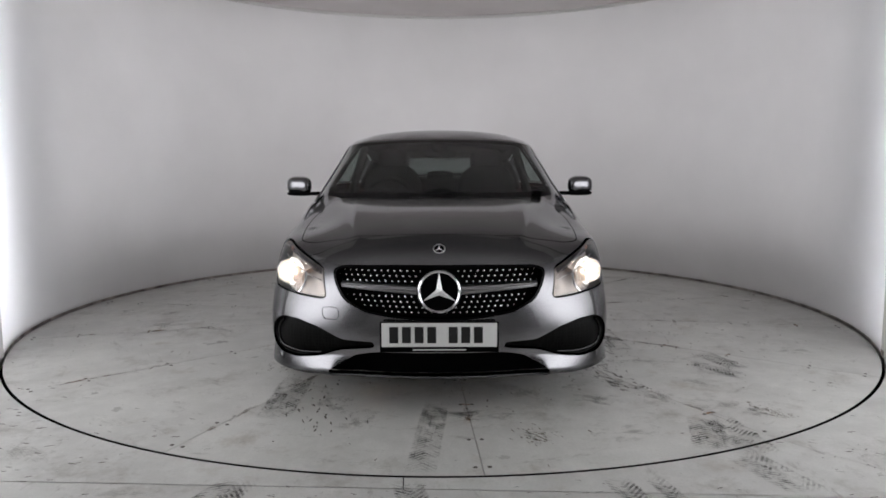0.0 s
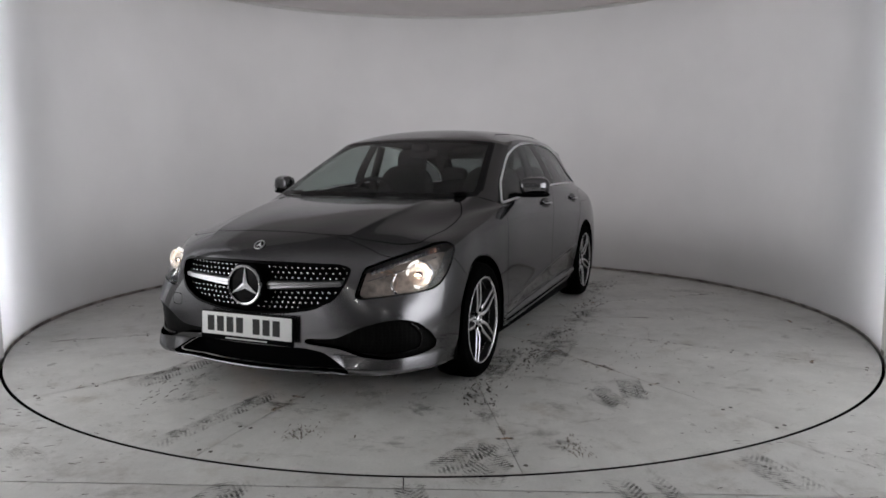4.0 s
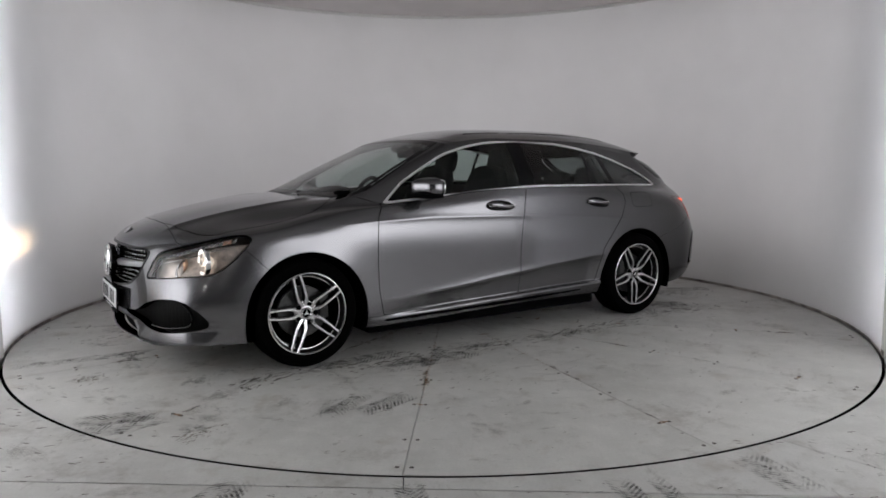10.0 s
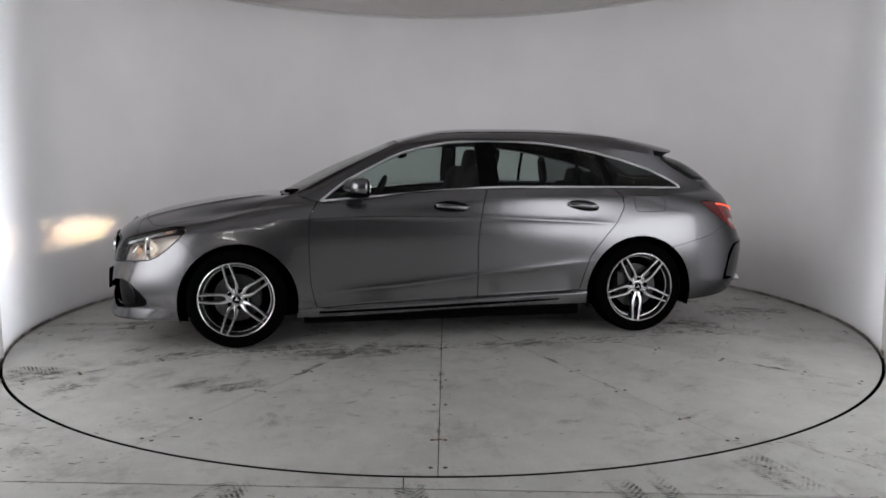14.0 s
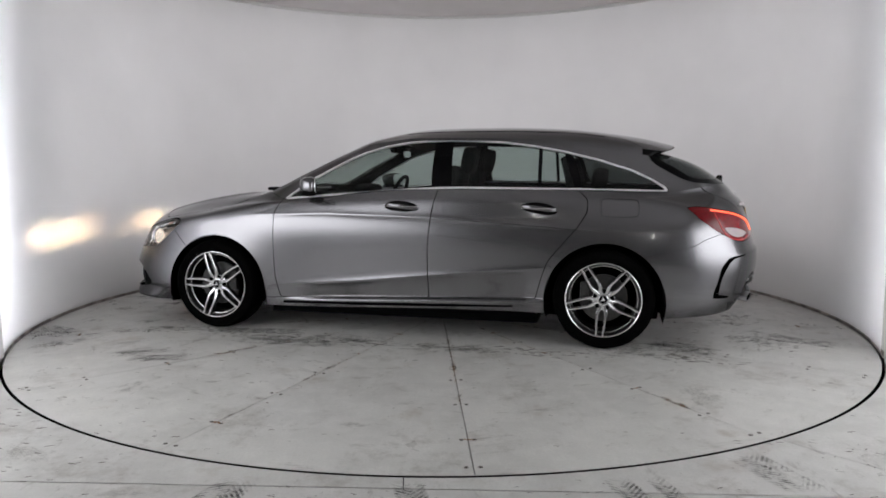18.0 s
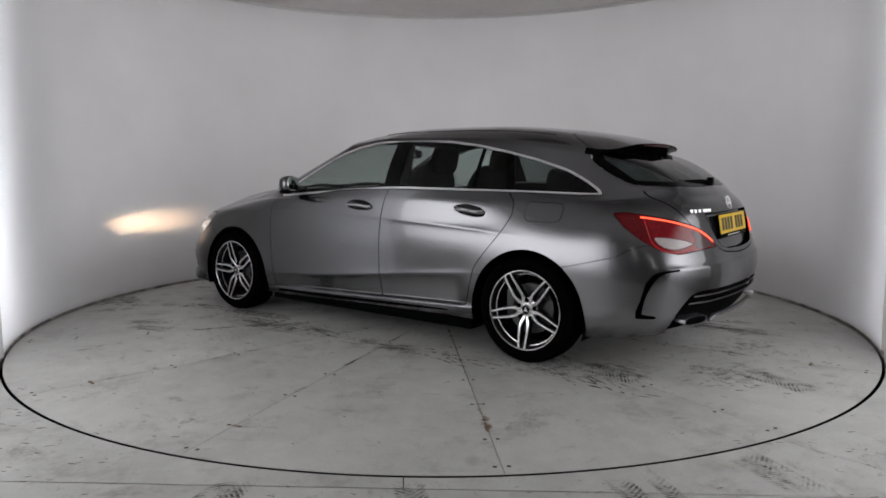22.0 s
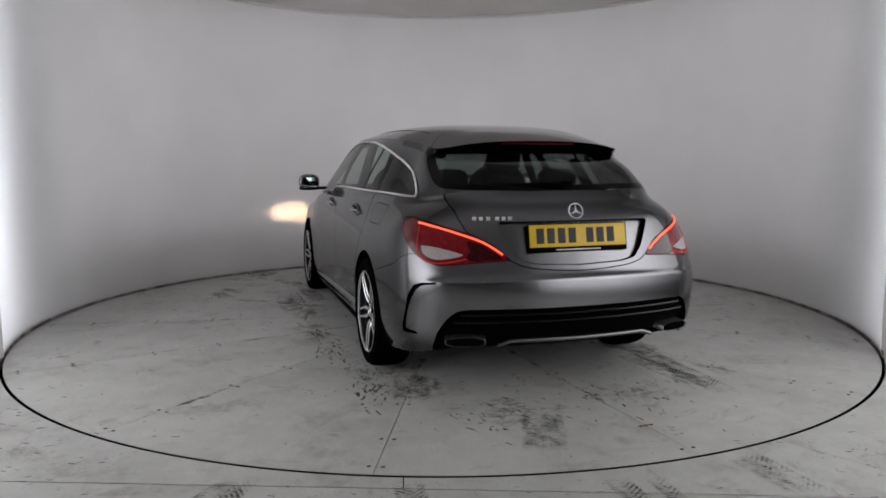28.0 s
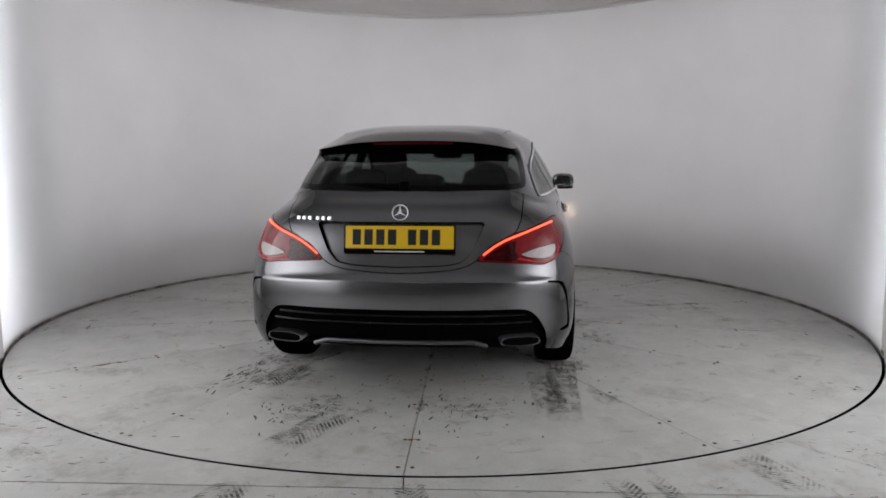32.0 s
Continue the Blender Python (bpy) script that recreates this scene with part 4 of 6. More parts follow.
REAR_DOOR = polygon(rounded([(-.279, 1.1), (-.279, 1.007), (-.249, .911), (-.224, .763), (-.210, .614), (-.212, .388), (-.213, .282), (-.46, .292), (-.923, .306), (-.951, .414), (-.995, .547), (-1.071, .642), (-1.185, .774), (-1.241, .869), (-1.238, .945), (-1.178, 1.002), (-1.178, 1.1)], .015), where=lambda v: v[:, 1] > 0.5)
FUEL = polygon(rounded([(-1.321, .950), (-1.553, .942), (-1.553, .838), (-1.325, .838)], .035), where=lambda v: v[:, 1] > 0.5)
FRONT_SEAM = polygon([(1.90, .69), (1.68, .699), (1.58, .597), (1.40, .40), (1.40, 0), (3, 0), (3, 1.2), (1.99, 1.2), (1.99, .74)], where=lambda v: v[:, 0] > 1.2)
REAR_SEAM = polygon([(-1.45, .555), (-1.619, .600), (-1.89, .668), (-1.95, .707), (-2.03, .735), (-2.4, .735), (-3, .735), (-3, 0), (-1.45, 0)], where=lambda v: v[:, 0] < -1.2)
SILL = polygon([(1.2, .0), (1.2, .235), (.954, .242), (.297, .266), (-.457, .292), (-.962, .306), (-1.2, .31), (-1.2, 0)], where=lambda v: np.abs(v[:, 0]) < 1.3)
GRILLE = polygon(rounded([(-.3, .711), (0, .711), (.20, .711), (.44, .703), (.497, .684), (.484, .62), (.442, .545), (.34, .492), (.195, .470), (0, .458), (-.3, .458)], .03), axes=(1, 2), where=fore)
VENT = polygon(rounded([(-1.36, .358), (-1.235, .364), (-1.13, .420), (-1.03, .448), (-.93, .452), (-.86, .432), (-.79, .378), (-.75, .325), (-.755, .298), (-.80, .282), (-.9, .270), (-1.02, .264), (-1.13, .280), (-1.22, .315), (-1.36, .333)], .02), e=H45, where=lambda v: (v[:, 0] > 1.5) & (v[:, 1] > .2))
INTAKE = polygon(rounded([(-.3, .312), (0, .312), (.295, .312), (.385, .297), (.53, .212), (.45, .20), (.2, .196), (0, .195), (-.3, .195)], .02), axes=(1, 2), where=fore)
TAILGATE = polygon(rounded([(-.3, 1.2), (.60, 1.2), (.585, 1.03), (.587, .979), (.577, .897), (.55, .84), (.33, .69), (.255, .672), (.12, .660), (0, .656), (-.3, .656)], .02), axes=(1, 2), where=lambda v: v[:, 0] < -1.8)
RECESS = polygon(rounded([(-.5, .894), (.41, .893), (.35, .76), (.30, .705), (.22, .690), (0, .682), (-.5, .682)], .02), axes=(1, 2), where=lambda v: v[:, 0] < -1.8)
DIFFUSER = polygon(rounded([(-.3, .486), (.0, .486), (.56, .486), (.62, .478), (.66, .44), (.70, .37), (.71, .28), (.6, .1), (-.3, .1)], .03), axes=(1, 2), where=lambda v: v[:, 0] < -1.9)
# outline of the shadow edge round the corner flap, filled with black below
FLAP_SHADE = polygon(rounded([(-2.003, .345), (-2.006, .385), (-2.03, .455), (-2.048, .535), (-2.088, .590), (-2.13, .604), (-2.20, .614), (-2.20, .604), (-2.132, .590), (-2.103, .566), (-2.073, .513), (-2.050, .458), (-2.034, .370), (-2.10, .359), (-2.10, .345)], .005), where=lambda v: (v[:, 0] < -1.8) & (v[:, 1] > 0.5))

_, body = body.cut(disc_region(1.338, .298, .373), 0)
_, body = body.cut(disc_region(-1.352, .300, .375), 0)
headlight, body = body.cut(HEADLIGHT, .004)
taillight, body = body.cut(TAILLIGHT, .002)
bonnet, body = body.cut(BONNET, .0025)
sill, body = body.cut(SILL, .0015)
front_door, body = body.cut(FRONT_DOOR)
rear_door, body = body.cut(REAR_DOOR)
fuel, body = body.cut(FUEL, .0015)
gate, body = body.cut(TAILGATE)
recess, gate = gate.cut(RECESS, 0)
front_bumper, body = body.cut(FRONT_SEAM, .0015)
rear_bumper, body = body.cut(REAR_SEAM, .0015)
grille, front_bumper = front_bumper.cut(GRILLE, 0)
vent, front_bumper = front_bumper.cut(VENT, 0)
intake, front_bumper = front_bumper.cut(INTAKE, 0)
diffuser, rear_bumper = rear_bumper.cut(DIFFUSER, 0)
shade_strip, rear_bumper = rear_bumper.cut(FLAP_SHADE, 0)
COWL = polygon([(1.2, -.3), (1.2, .585), (1.06, .60), (1.0, .66), (.8, .66), (.8, -.3)], axes=(0, 1), where=lambda v: (v[:, 2] > .93) & (v[:, 0] > .8))
cowl, body = body.cut(COWL, 0)
fender, quarter = body.keep(.5 - body.v[:, 0]), body.keep(body.v[:, 0] - .5)
quarter_side = quarter.keep(quarter.v[:, 0] + .5)

SILL_LINE = polygon(rounded([(.84, .205), (.84, .222), (.3, .232), (-.27, .246), (-.78, .256), (-.80, .247), (-.27, .226), (.3, .212)], .006), where=lambda v: np.abs(v[:, 0]) < 1.0)
sill_line, sill = sill.cut(SILL_LINE, 0)
TOW = polygon(rounded([(-.545, .511), (-.465, .511), (-.465, .456), (-.54, .456)], .018), axes=(1, 2), where=lambda v: v[:, 0] > 1.9)
tow_cover, whole_bumper = front_bumper.both().cut(TOW, .0013)
whole_bumper.make("front_bumper", M_PAINT, car, "grey metallic front bumper", .05, (-1, 0, 0))
tow_cover.make("tow_cover", M_PAINT, car, "", .004, (-1, 0, 0))
bonnet.both().make("bonnet", M_PAINT, car)
rear_bumper.both().make("rear_bumper", M_PAINT, car, "grey metallic rear bumper", .03)
gate.both().make("tailgate", M_PAINT, car, "grey metallic tailgate", .012)
recess.both().moved(.028, (1, 0, 0)).make("plate_recess", M_PAINT, car, "", .03, (-1, 0, 0))
diffuser.both().moved(.035, (1, 0, 0)).make("diffuser", M_BLACK, car, "black plastic diffuser", .0)
grille.both().moved(.05, (-1, 0, 0)).make("grille_back", M_GAP, car, "black grille mesh", 0)
intake.both().moved(.06, (-1, 0, 0)).make("lower_intake", M_BLACK, car, "black lower intake", 0)
for s, side in ((fender, "front_wing"), (quarter_side, "rear_quarter"), (sill, "sill"), (front_door, "front_door"), (rear_door, "rear_door"), (fuel, "fuel_flap")):
    s.make(side, M_PAINT, car)
    s.mirrored().make(side, M_PAINT, car)
for s in (sill_line, sill_line.mirrored()):
    s.moved(-.008).make("sill_groove", M_BLACK, car, "black groove along the sill", 0)
M_HONEY = mat("honeycomb_mesh", (.004, .004, .0042), .5, spec=.1)
honey = M_HONEY.node_tree
cells, walls, place = honey.nodes.new("ShaderNodeTexVoronoi"), honey.nodes.new("ShaderNodeMapRange"), honey.nodes.new("ShaderNodeTexCoord")
cells.feature, cells.inputs["Scale"].default_value, cells.inputs["Randomness"].default_value = "DISTANCE_TO_EDGE", 62.0, 0.15
walls.inputs["From Max"].default_value, walls.inputs["To Min"].default_value, walls.inputs["To Max"].default_value = .18, .005, .0004
honey.links.new(place.outputs["Object"], cells.inputs["Vector"])
honey.links.new(cells.outputs["Distance"], walls.inputs["Value"])
honey.links.new(walls.outputs["Result"], honey.nodes["Principled BSDF"].inputs["Base Color"])
for s in (vent, vent.mirrored()):
    s.moved(.045, (-1, 0, 0)).make("side_intake", M_HONEY, car, "black honeycomb side intake", 0)
# the flap's shadow edge is drawn as a sunken black strip
for s, k in ((shade_strip, 1), (shade_strip.mirrored(), -1)):
    s.moved(.02, (0.3, -k, 0)).make("flap_shade", M_BLACK, car, "black recessed strip for the shade along the bumper's corner flap", 0)
PALE = polygon(rounded([(-.752, .778), (-.768, .745), (-.80, .724), (-.85, .713), (-.91, .718), (-.995, .736), (-.93, .757), (-.86, .770), (-.80, .777)], .012), e=T40, where=aft)
DEEP = polygon(rounded([(-.985, .808), (-1.06, .783), (-1.165, .717), (-1.03, .708), (-.99, .724), (-1.01, .752)], .008), e=T40, where=aft)
FRONT_RED = polygon(rounded([(-.60, .893), (-.66, .898), (-.705, .892), (-.742, .815), (-.748, .735), (-.688, .772), (-.628, .832)], .008), e=T40, where=aft)
SURF = taillight


def lamp_line(sz, lift):
    """Points on the tail lamp's face from plan-and-height pairs."""
    s = SURF.v[:, 0] * T40[0] + SURF.v[:, 1] * T40[1]
    out = []
    for a, z in sz:
        d = (s - a) ** 2 + (SURF.v[:, 2] - z) ** 2
        k = np.argsort(d)[:5]
        w = 1 / (d[k] + 1e-6)
        out.append((SURF.v[k] * w[:, None]).sum(0) / w.sum() + SURF.n[k[0]] * lift)
    return out


pale, taillight = taillight.cut(PALE, .001)
deep, taillight = taillight.cut(DEEP, .0005)
front_red, taillight = taillight.cut(FRONT_RED, .0005)
for k, flip in ((1, lambda q: q), (-1, lambda q: q.mirrored())):
    lamp = flip(taillight).make("taillight", M_RED, car, "red tail lamp with a lit line and a pale lens", .02)
    bm = bmesh.new()
    tube(bm, [(p[0], k * p[1], p[2]) for p in smooth_line(lamp_line([(-.712, .880), (-.745, .876), (-.89, .848), (-.98, .824), (-1.05, .800), (-1.11, .766), (-1.15, .738)], .002), 40)], .0046, 8)
    part("light_tube", bm, M_LEDRED, lamp, "glowing orange red light line")
    flip(pale).make("reversing_lens", M_WHITELENS, lamp, "pale reversing lamp lens", .005)
    flip(deep).make("inner_lens", M_DEEPRED, lamp, "dark red inner lens", .004)
    flip(front_red).make("side_lens", M_SIDERED, lamp, "deep red side lens", .004)
    bm = bmesh.new()
    tube(bm, [(p[0], k * p[1], p[2]) for p in smooth_line(lamp_line([(-.724, .862), (-.730, .80), (-.748, .742), (-.79, .712), (-.85, .700), (-.93, .706), (-1.0, .722)], .001), 40)], .0026, 6)
    part("guide_line", bm, M_GUIDE, lamp, "thin bright red light guide round the pale lens")

# glasshouse
DLO = [(.836, .921), (.75, .987), (.657, 1.058), (.507, 1.137), (.356, 1.212), (.28, 1.243), (.13, 1.285), (-.025, 1.312), (-.178, 1.3235), (-.333, 1.328), (-.49, 1.3235), (-.687, 1.311), (-.886, 1.285), (-1.088, 1.247), (-1.293, 1.197), (-1.50, 1.132), (-1.627, 1.072), (-1.712, 1.02), (-1.735, .99), (-1.70, .985), (-1.239, .997), (-.846, 1.003), (-.46, 1.007), (-.27, 1.004), (-.082, .993), (.105, .983), (.29, .966), (.492, .952)]
side_only = lambda v: (v[:, 1] > 0.45)
SIDE_GLASS = polygon(rounded(DLO, .02), where=side_only)
WINDSCREEN = polygon(rounded([(-.3, .97), (0, .97), (.45, .97), (.705, .972), (.632, 1.15), (.562, 1.313), (.41, 1.328), (.2, 1.337), (0, 1.34), (-.3, 1.34)], .03), axes=(1, 2), where=lambda v: v[:, 0] > .15)
REAR_GLASS = polygon(rounded([(-.3, 1.25), (.2, 1.25), (.55, 1.245), (.578, 1.20), (.597, 1.12), (.60, 1.065), (.585, 1.045), (.50, 1.038), (0, 1.034), (-.3, 1.034)], .025), axes=(1, 2), where=lambda v: v[:, 0] < -1.6)
side_glass, house = house.cut(SIDE_GLASS, 0)
windscreen, house = house.cut(WINDSCREEN, .001)
rear_glass, house = house.cut(REAR_GLASS, .001)
frit, house = house.cut(polygon([(1.3, -.3), (1.3, .66), (.95, .665), (.80, .66), (.80, -.3)], axes=(0, 1), where=lambda v: (v[:, 2] < .995) & (v[:, 0] > .8)), 0)
pillar_edge, house = house.cut(lambda v: np.where((v[:, 0] > .25) & (v[:, 2] > 1.0), WINDSCREEN(v) - .013, 1.0), 0)
for s in (pillar_edge, pillar_edge.mirrored()):
    s.make("pillar_edge", M_GLOSS, car, "black seal between windscreen and pillar", 0)
cowl.both().make("cowl", M_BLACK, car, "black plastic cowl under the windscreen", 0)
frit.both().make("windscreen_surround", M_GLOSS, car, "black windscreen edge", 0)
house.both().make("window_surround", M_PAINT, car, "grey metallic pillars round the windows", .01)
# both screens carry a printed black band along their edge
screen_band, windscreen = windscreen.cut(lambda v: -(WINDSCREEN(v) + .022), 0)
rear_band, rear_glass = rear_glass.cut(lambda v: -(REAR_GLASS(v) + .028), 0)
windscreen.both().make("windscreen", M_GLASS, car, "clear laminated windscreen", 0)
rear_glass.both().make("rear_window", M_REARGLASS, car, "dark tinted rear window", 0)
screen_band.both().make("windscreen_band", M_GLOSS, car, "black printed edge of the windscreen", 0)
rear_band.both().make("rear_window_band", M_GLOSS, car, "black printed edge of the rear window", 0)
band = lambda s, lo, hi: s.keep(np.maximum(SIDE_GLASS(s.v) - hi, lo - SIDE_GLASS(s.v)))
chrome = band(side_glass, -.012, .01)
panes = side_glass.keep(SIDE_GLASS(side_glass.v) + .012)
PILLAR_B = polygon([(-.225, 1.4), (-.225, 1.1), (-.24, .9), (-.375, .9), (-.36, 1.1), (-.34, 1.4)])
DIVIDER = polygon([(-.915, 1.4), (-.925, .9), (-.95, .9), (-.94, 1.4)])
PILLAR_C = polygon([(-1.06, 1.3), (-1.195, .9), (-1.245, .9), (-1.11, 1.3)])
for s, k in ((chrome, 1), (chrome.mirrored(), -1)):
    s.moved(.006).make("window_trim", M_BRIGHT, car, "bright chrome window trim", .008)
rest, blacks = panes, []
for reg in (PILLAR_B, DIVIDER, PILLAR_C):
    b, rest = rest.cut(reg, 0)
    blacks.append(b)
xs = rest.v[:, 0]
for lo, hi, m in ((-.3, 2, M_GLASS), (-.93, -.3, M_GLASS), (-1.15, -.93, M_GLASS), (-3, -1.15, M_REARGLASS)):
    xm = rest.v[rest.t].mean(1)
    cen = xm[:, 0] + np.where(np.abs(xm[:, 0] + 1.15) < .1, (xm[:, 2] - 1.13) * .0, 0)
    keep = (cen > lo) & (cen <= hi)
    used, inv = np.unique(rest.t[keep], return_inverse=True)
    g = Sheet(rest.v[used], inv.reshape(-1, 3), rest.n[used])
    g.make("side_window", m, car, "tinted side window", 0)
    g.mirrored().make("side_window", m, car, "tinted side window", 0)
for b in blacks:
    b.moved(.001).make("window_post", M_GLOSS, car, "gloss black window post", .004)
    b.mirrored().moved(.001).make("window_post", M_GLOSS, car, "gloss black window post", .004)

# roof and the strip that joins it to the glasshouse
a, b = loft(GLASSHOUSE, 200, 40)[-1], roof_grid[0]
rail = Sheet.grid(np.stack([a, a * .5 + b * .5, b]))
rail.keep(-1.57 - rail.v[:, 0]).both().make("roof_rail", M_PAINT, car, "", 0)
rail.keep(rail.v[:, 0] + 1.57).both().make("spoiler_underside", M_GLOSS, car, "gloss black spoiler underside", 0)
SPOILER = polygon([(-1.375, -.2), (-1.38, .2), (-1.41, .40), (-1.47, .47), (-1.56, .53), (-1.66, .58), (-2.2, .6), (-2.2, -.2)], axes=(0, 1))
spoiler, roof = roof.cut(SPOILER, .002)
roof.both().make("roof", M_PAINT, car, "", .006)
spoiler.both().make("roof_spoiler", M_PAINT, car, "grey roof spoiler over the rear window", .006)
roof.both().moved(-.03, (0, 0, 1)).make("headliner", M_TRIM, car, "dark headliner", 0)


# narrow dark gutters along the roof's sides
gutter_pts = roof_grid.reshape(-1, 3)
for k in (1, -1):
    bm = bmesh.new()
    line = []
    for x in np.linspace(.02, -1.33, 24):
        y = np.interp(x, [-1.33, -.9, -.3, .02], [.478, .508, .512, .488])
        near_by = np.argsort((gutter_pts[:, 0] - x) ** 2 + (gutter_pts[:, 1] - y) ** 2)[:4]
        line.append((x, k * y, gutter_pts[near_by, 2].mean() + .001))
    tube(bm, line, .0024, 6, flat=.6)
    part("roof_gutter", bm, M_GLOSS, car, "narrow black roof gutter")


# ---- wheels ----
def make_wheel(x, y, side, phase):
    """side: 1 for the left flank, -1 for the right; the face looks outward."""
    w = new("wheel")
    w.parent = car
    w.matrix_local = pose(x, y, .318, 0, 0, 0 if side > 0 else 180)
    tagged(w, "five double spoke machined alloy wheel")
    bm = bmesh.new()
    lathe(bm, [(.232, .085), (.238, .098), (.250, .108), (.275, .112), (.298, .104), (.311, .085), (.3175, .05), (.318, 0), (.3175, -.05), (.31, -.085), (.29, -.105), (.25, -.108), (.232, -.09)], 72)
    part("tyre", bm, M_RUBBER, w, "low profile black rubber tyre")
    bm = bmesh.new()
    lathe(bm, [(.238, .100), (.2370, .105), (.233, .1065), (.2295, .104), (.228, .094), (.233, .090)], 72, close=True)
    part("rim", bm, M_ALLOY, w, "machined bright rim")
    bm = bmesh.new()
    lathe(bm, [(.2150, .062), (.2135, .067), (.2095, .066), (.2085, .060)], 72, close=True)
    part("inner_lip", bm, M_ALLOY, w, "thin bright lip inside the rim")
    bm = bmesh.new()
    lathe(bm, [(.2255, .095), (.216, .07), (.206, .0), (.206, -.09), (.225, -.1), (.232, -.1), (.232, .088)], 64, close=True)
    part("barrel", bm, M_ALLOYDARK, w, "dark painted wheel barrel")
    bm, under = bmesh.new(), bmesh.new()
    for k in range(5):
        base = radians(phase + 72 * k)
        for s in (-1, 1):
            # each spoke: a pair of arms that part from the hub and meet the rim
            pts = [(.040, s * .011), (.060, s * .0165), (.080, s * .0235), (.105, s * .0270), (.165, s * .0250), (.228, s * .0205)]
            prev = None
            for i, (r, o) in enumerate(pts):
                h = (.012, .0125, .0105, .0082, .0070, .0072)[i]
                yf = (.074, .080, .086, .091, .096, .099)[i]
                d, e = Vector((math.cos(base), 0, math.sin(base))), Vector((-math.sin(base), 0, math.cos(base)))
                c = d * r + e * o
                ring = [bm.verts.new(c + e * q + Vector((0, yy, 0))) for q, yy in ((-h, yf - .0035), (-h * .62, yf), (h * .62, yf), (h, yf - .0035), (h, yf - .007), (-h, yf - .007))]
                low = [under.verts.new(c + e * q + Vector((0, yy, 0))) for q, yy in ((-h * .96, yf - .0062), (h * .96, yf - .0062), (h * 1.25, yf - .042), (-h * 1.25, yf - .042))]
                if prev:
                    for j in range(6):
                        bm.faces.new((prev[j], prev[(j + 1) % 6], ring[(j + 1) % 6], ring[j]))
                    for j in range(4):
                        under.faces.new((beneath[j], beneath[(j + 1) % 4], low[(j + 1) % 4], low[j]))
                prev, beneath = ring, low
    part("spoke_star", bm, M_ALLOY, w, "machined faces of five double spokes", sharp=25)
    part("spoke_flank", under, M_ALLOYDARK, w, "dark painted flanks of the spokes", sharp=25)
    bm = bmesh.new()
    lathe(bm, [(.0, .074), (.03, .074), (.05, .072), (.070, .066), (.073, .03)], 40)
    part("hub", bm, M_ALLOY, w)
    bm = bmesh.new()
    lathe(bm, [(.0, .082), (.024, .081), (.026, .078)], 32)
    cap = part("cap", bm, M_GLOSS, w, "dark centre cap")
    bm = bmesh.new()
    lathe(bm, [(.024, .081), (.027, .085), (.033, .080), (.034, .06)], 32)
    part("cap_ring", bm, M_ALLOY, w)
    bm = bmesh.new()
    for k in range(3):
        a = radians(90 + 120 * k)
        v = [bm.verts.new((r * math.cos(a + t), yy, r * math.sin(a + t))) for r, t, yy in ((0, 0, .0865), (.0048, 1.05, .0835), (.0215, 0, .0835), (.0048, -1.05, .0835))]
        bm.faces.new((v[0], v[1], v[2]))
        bm.faces.new((v[0], v[2], v[3]))
    part("cap_mark", bm, M_STUD, cap, smooth=False)
    for k in range(5):
        a = radians(phase + 36 + 72 * k)
        bm = bmesh.new()
        lathe(bm, [(0, .0835), (.0115, .0835), (.0125, .081), (.0125, .05)], 14, m=Matrix.Translation((.056 * math.cos(a), 0, .056 * math.sin(a))))
        part("wheel_bolt", bm, M_BLACK, w, "dark recessed wheel bolt")
    bm = bmesh.new()
    lathe(bm, [(.06, .02), (.15, .02), (.15, -.005), (.06, -.005)], 48, close=True)
    part("brake_disc", bm, M_STEEL, w)
    bm = bmesh.new()
    box(bm, .118 * (1 if (x > 0) == (side < 0) else -1), .035, .03, .055, .05, .15, bevel=.012)
    part("brake_caliper", bm, M_CALIPER, w, "dark grey cast brake caliper")
    bm = bmesh.new()
    lathe(bm, [(0, -.04), (.204, -.04)], 40)
    part("wheel_back", bm, M_GAP, w)
    return w


for x, side, phase in ((1.35, 1, 75), (1.35, -1, 80), (-1.35, 1, 59), (-1.35, -1, 60)):
    make_wheel(x, side * .772, side, phase)

# underside and wheel housings
bm = bmesh.new()
box(bm, 0.05, 0, .175, 3.5, 1.14, .06, bevel=.02)
box(bm, 0, 0, .170, 1.88, 1.64, .07, bevel=.02)
part("floor_pan", bm, M_BLACK, car, "black underbody")
for x in (1.338, -1.352):
    for s in (1, -1):
        bm = bmesh.new()
        rows = [[bm.verts.new((x + .378 * math.cos(a), y, .30 + .378 * math.sin(a))) for a in (math.pi * (i / 24 * 1.2 - .1) for i in range(25))] for y in (s * .868, s * .52)]
        for i in range(24):
            bm.faces.new((rows[0][i], rows[0][i + 1], rows[1][i + 1], rows[1][i]))
        bm.faces.new(rows[1])
        part("wheel_housing", bm, M_BLACK, car)
# ---- car details ----
FLANK = shell.reshape(-1, 3)[shell.reshape(-1, 3)[:, 1] > .55]


def flank_y(x, z):
    return FLANK[np.argmin((FLANK[:, 0] - x) ** 2 + (FLANK[:, 2] - z) ** 2), 1]


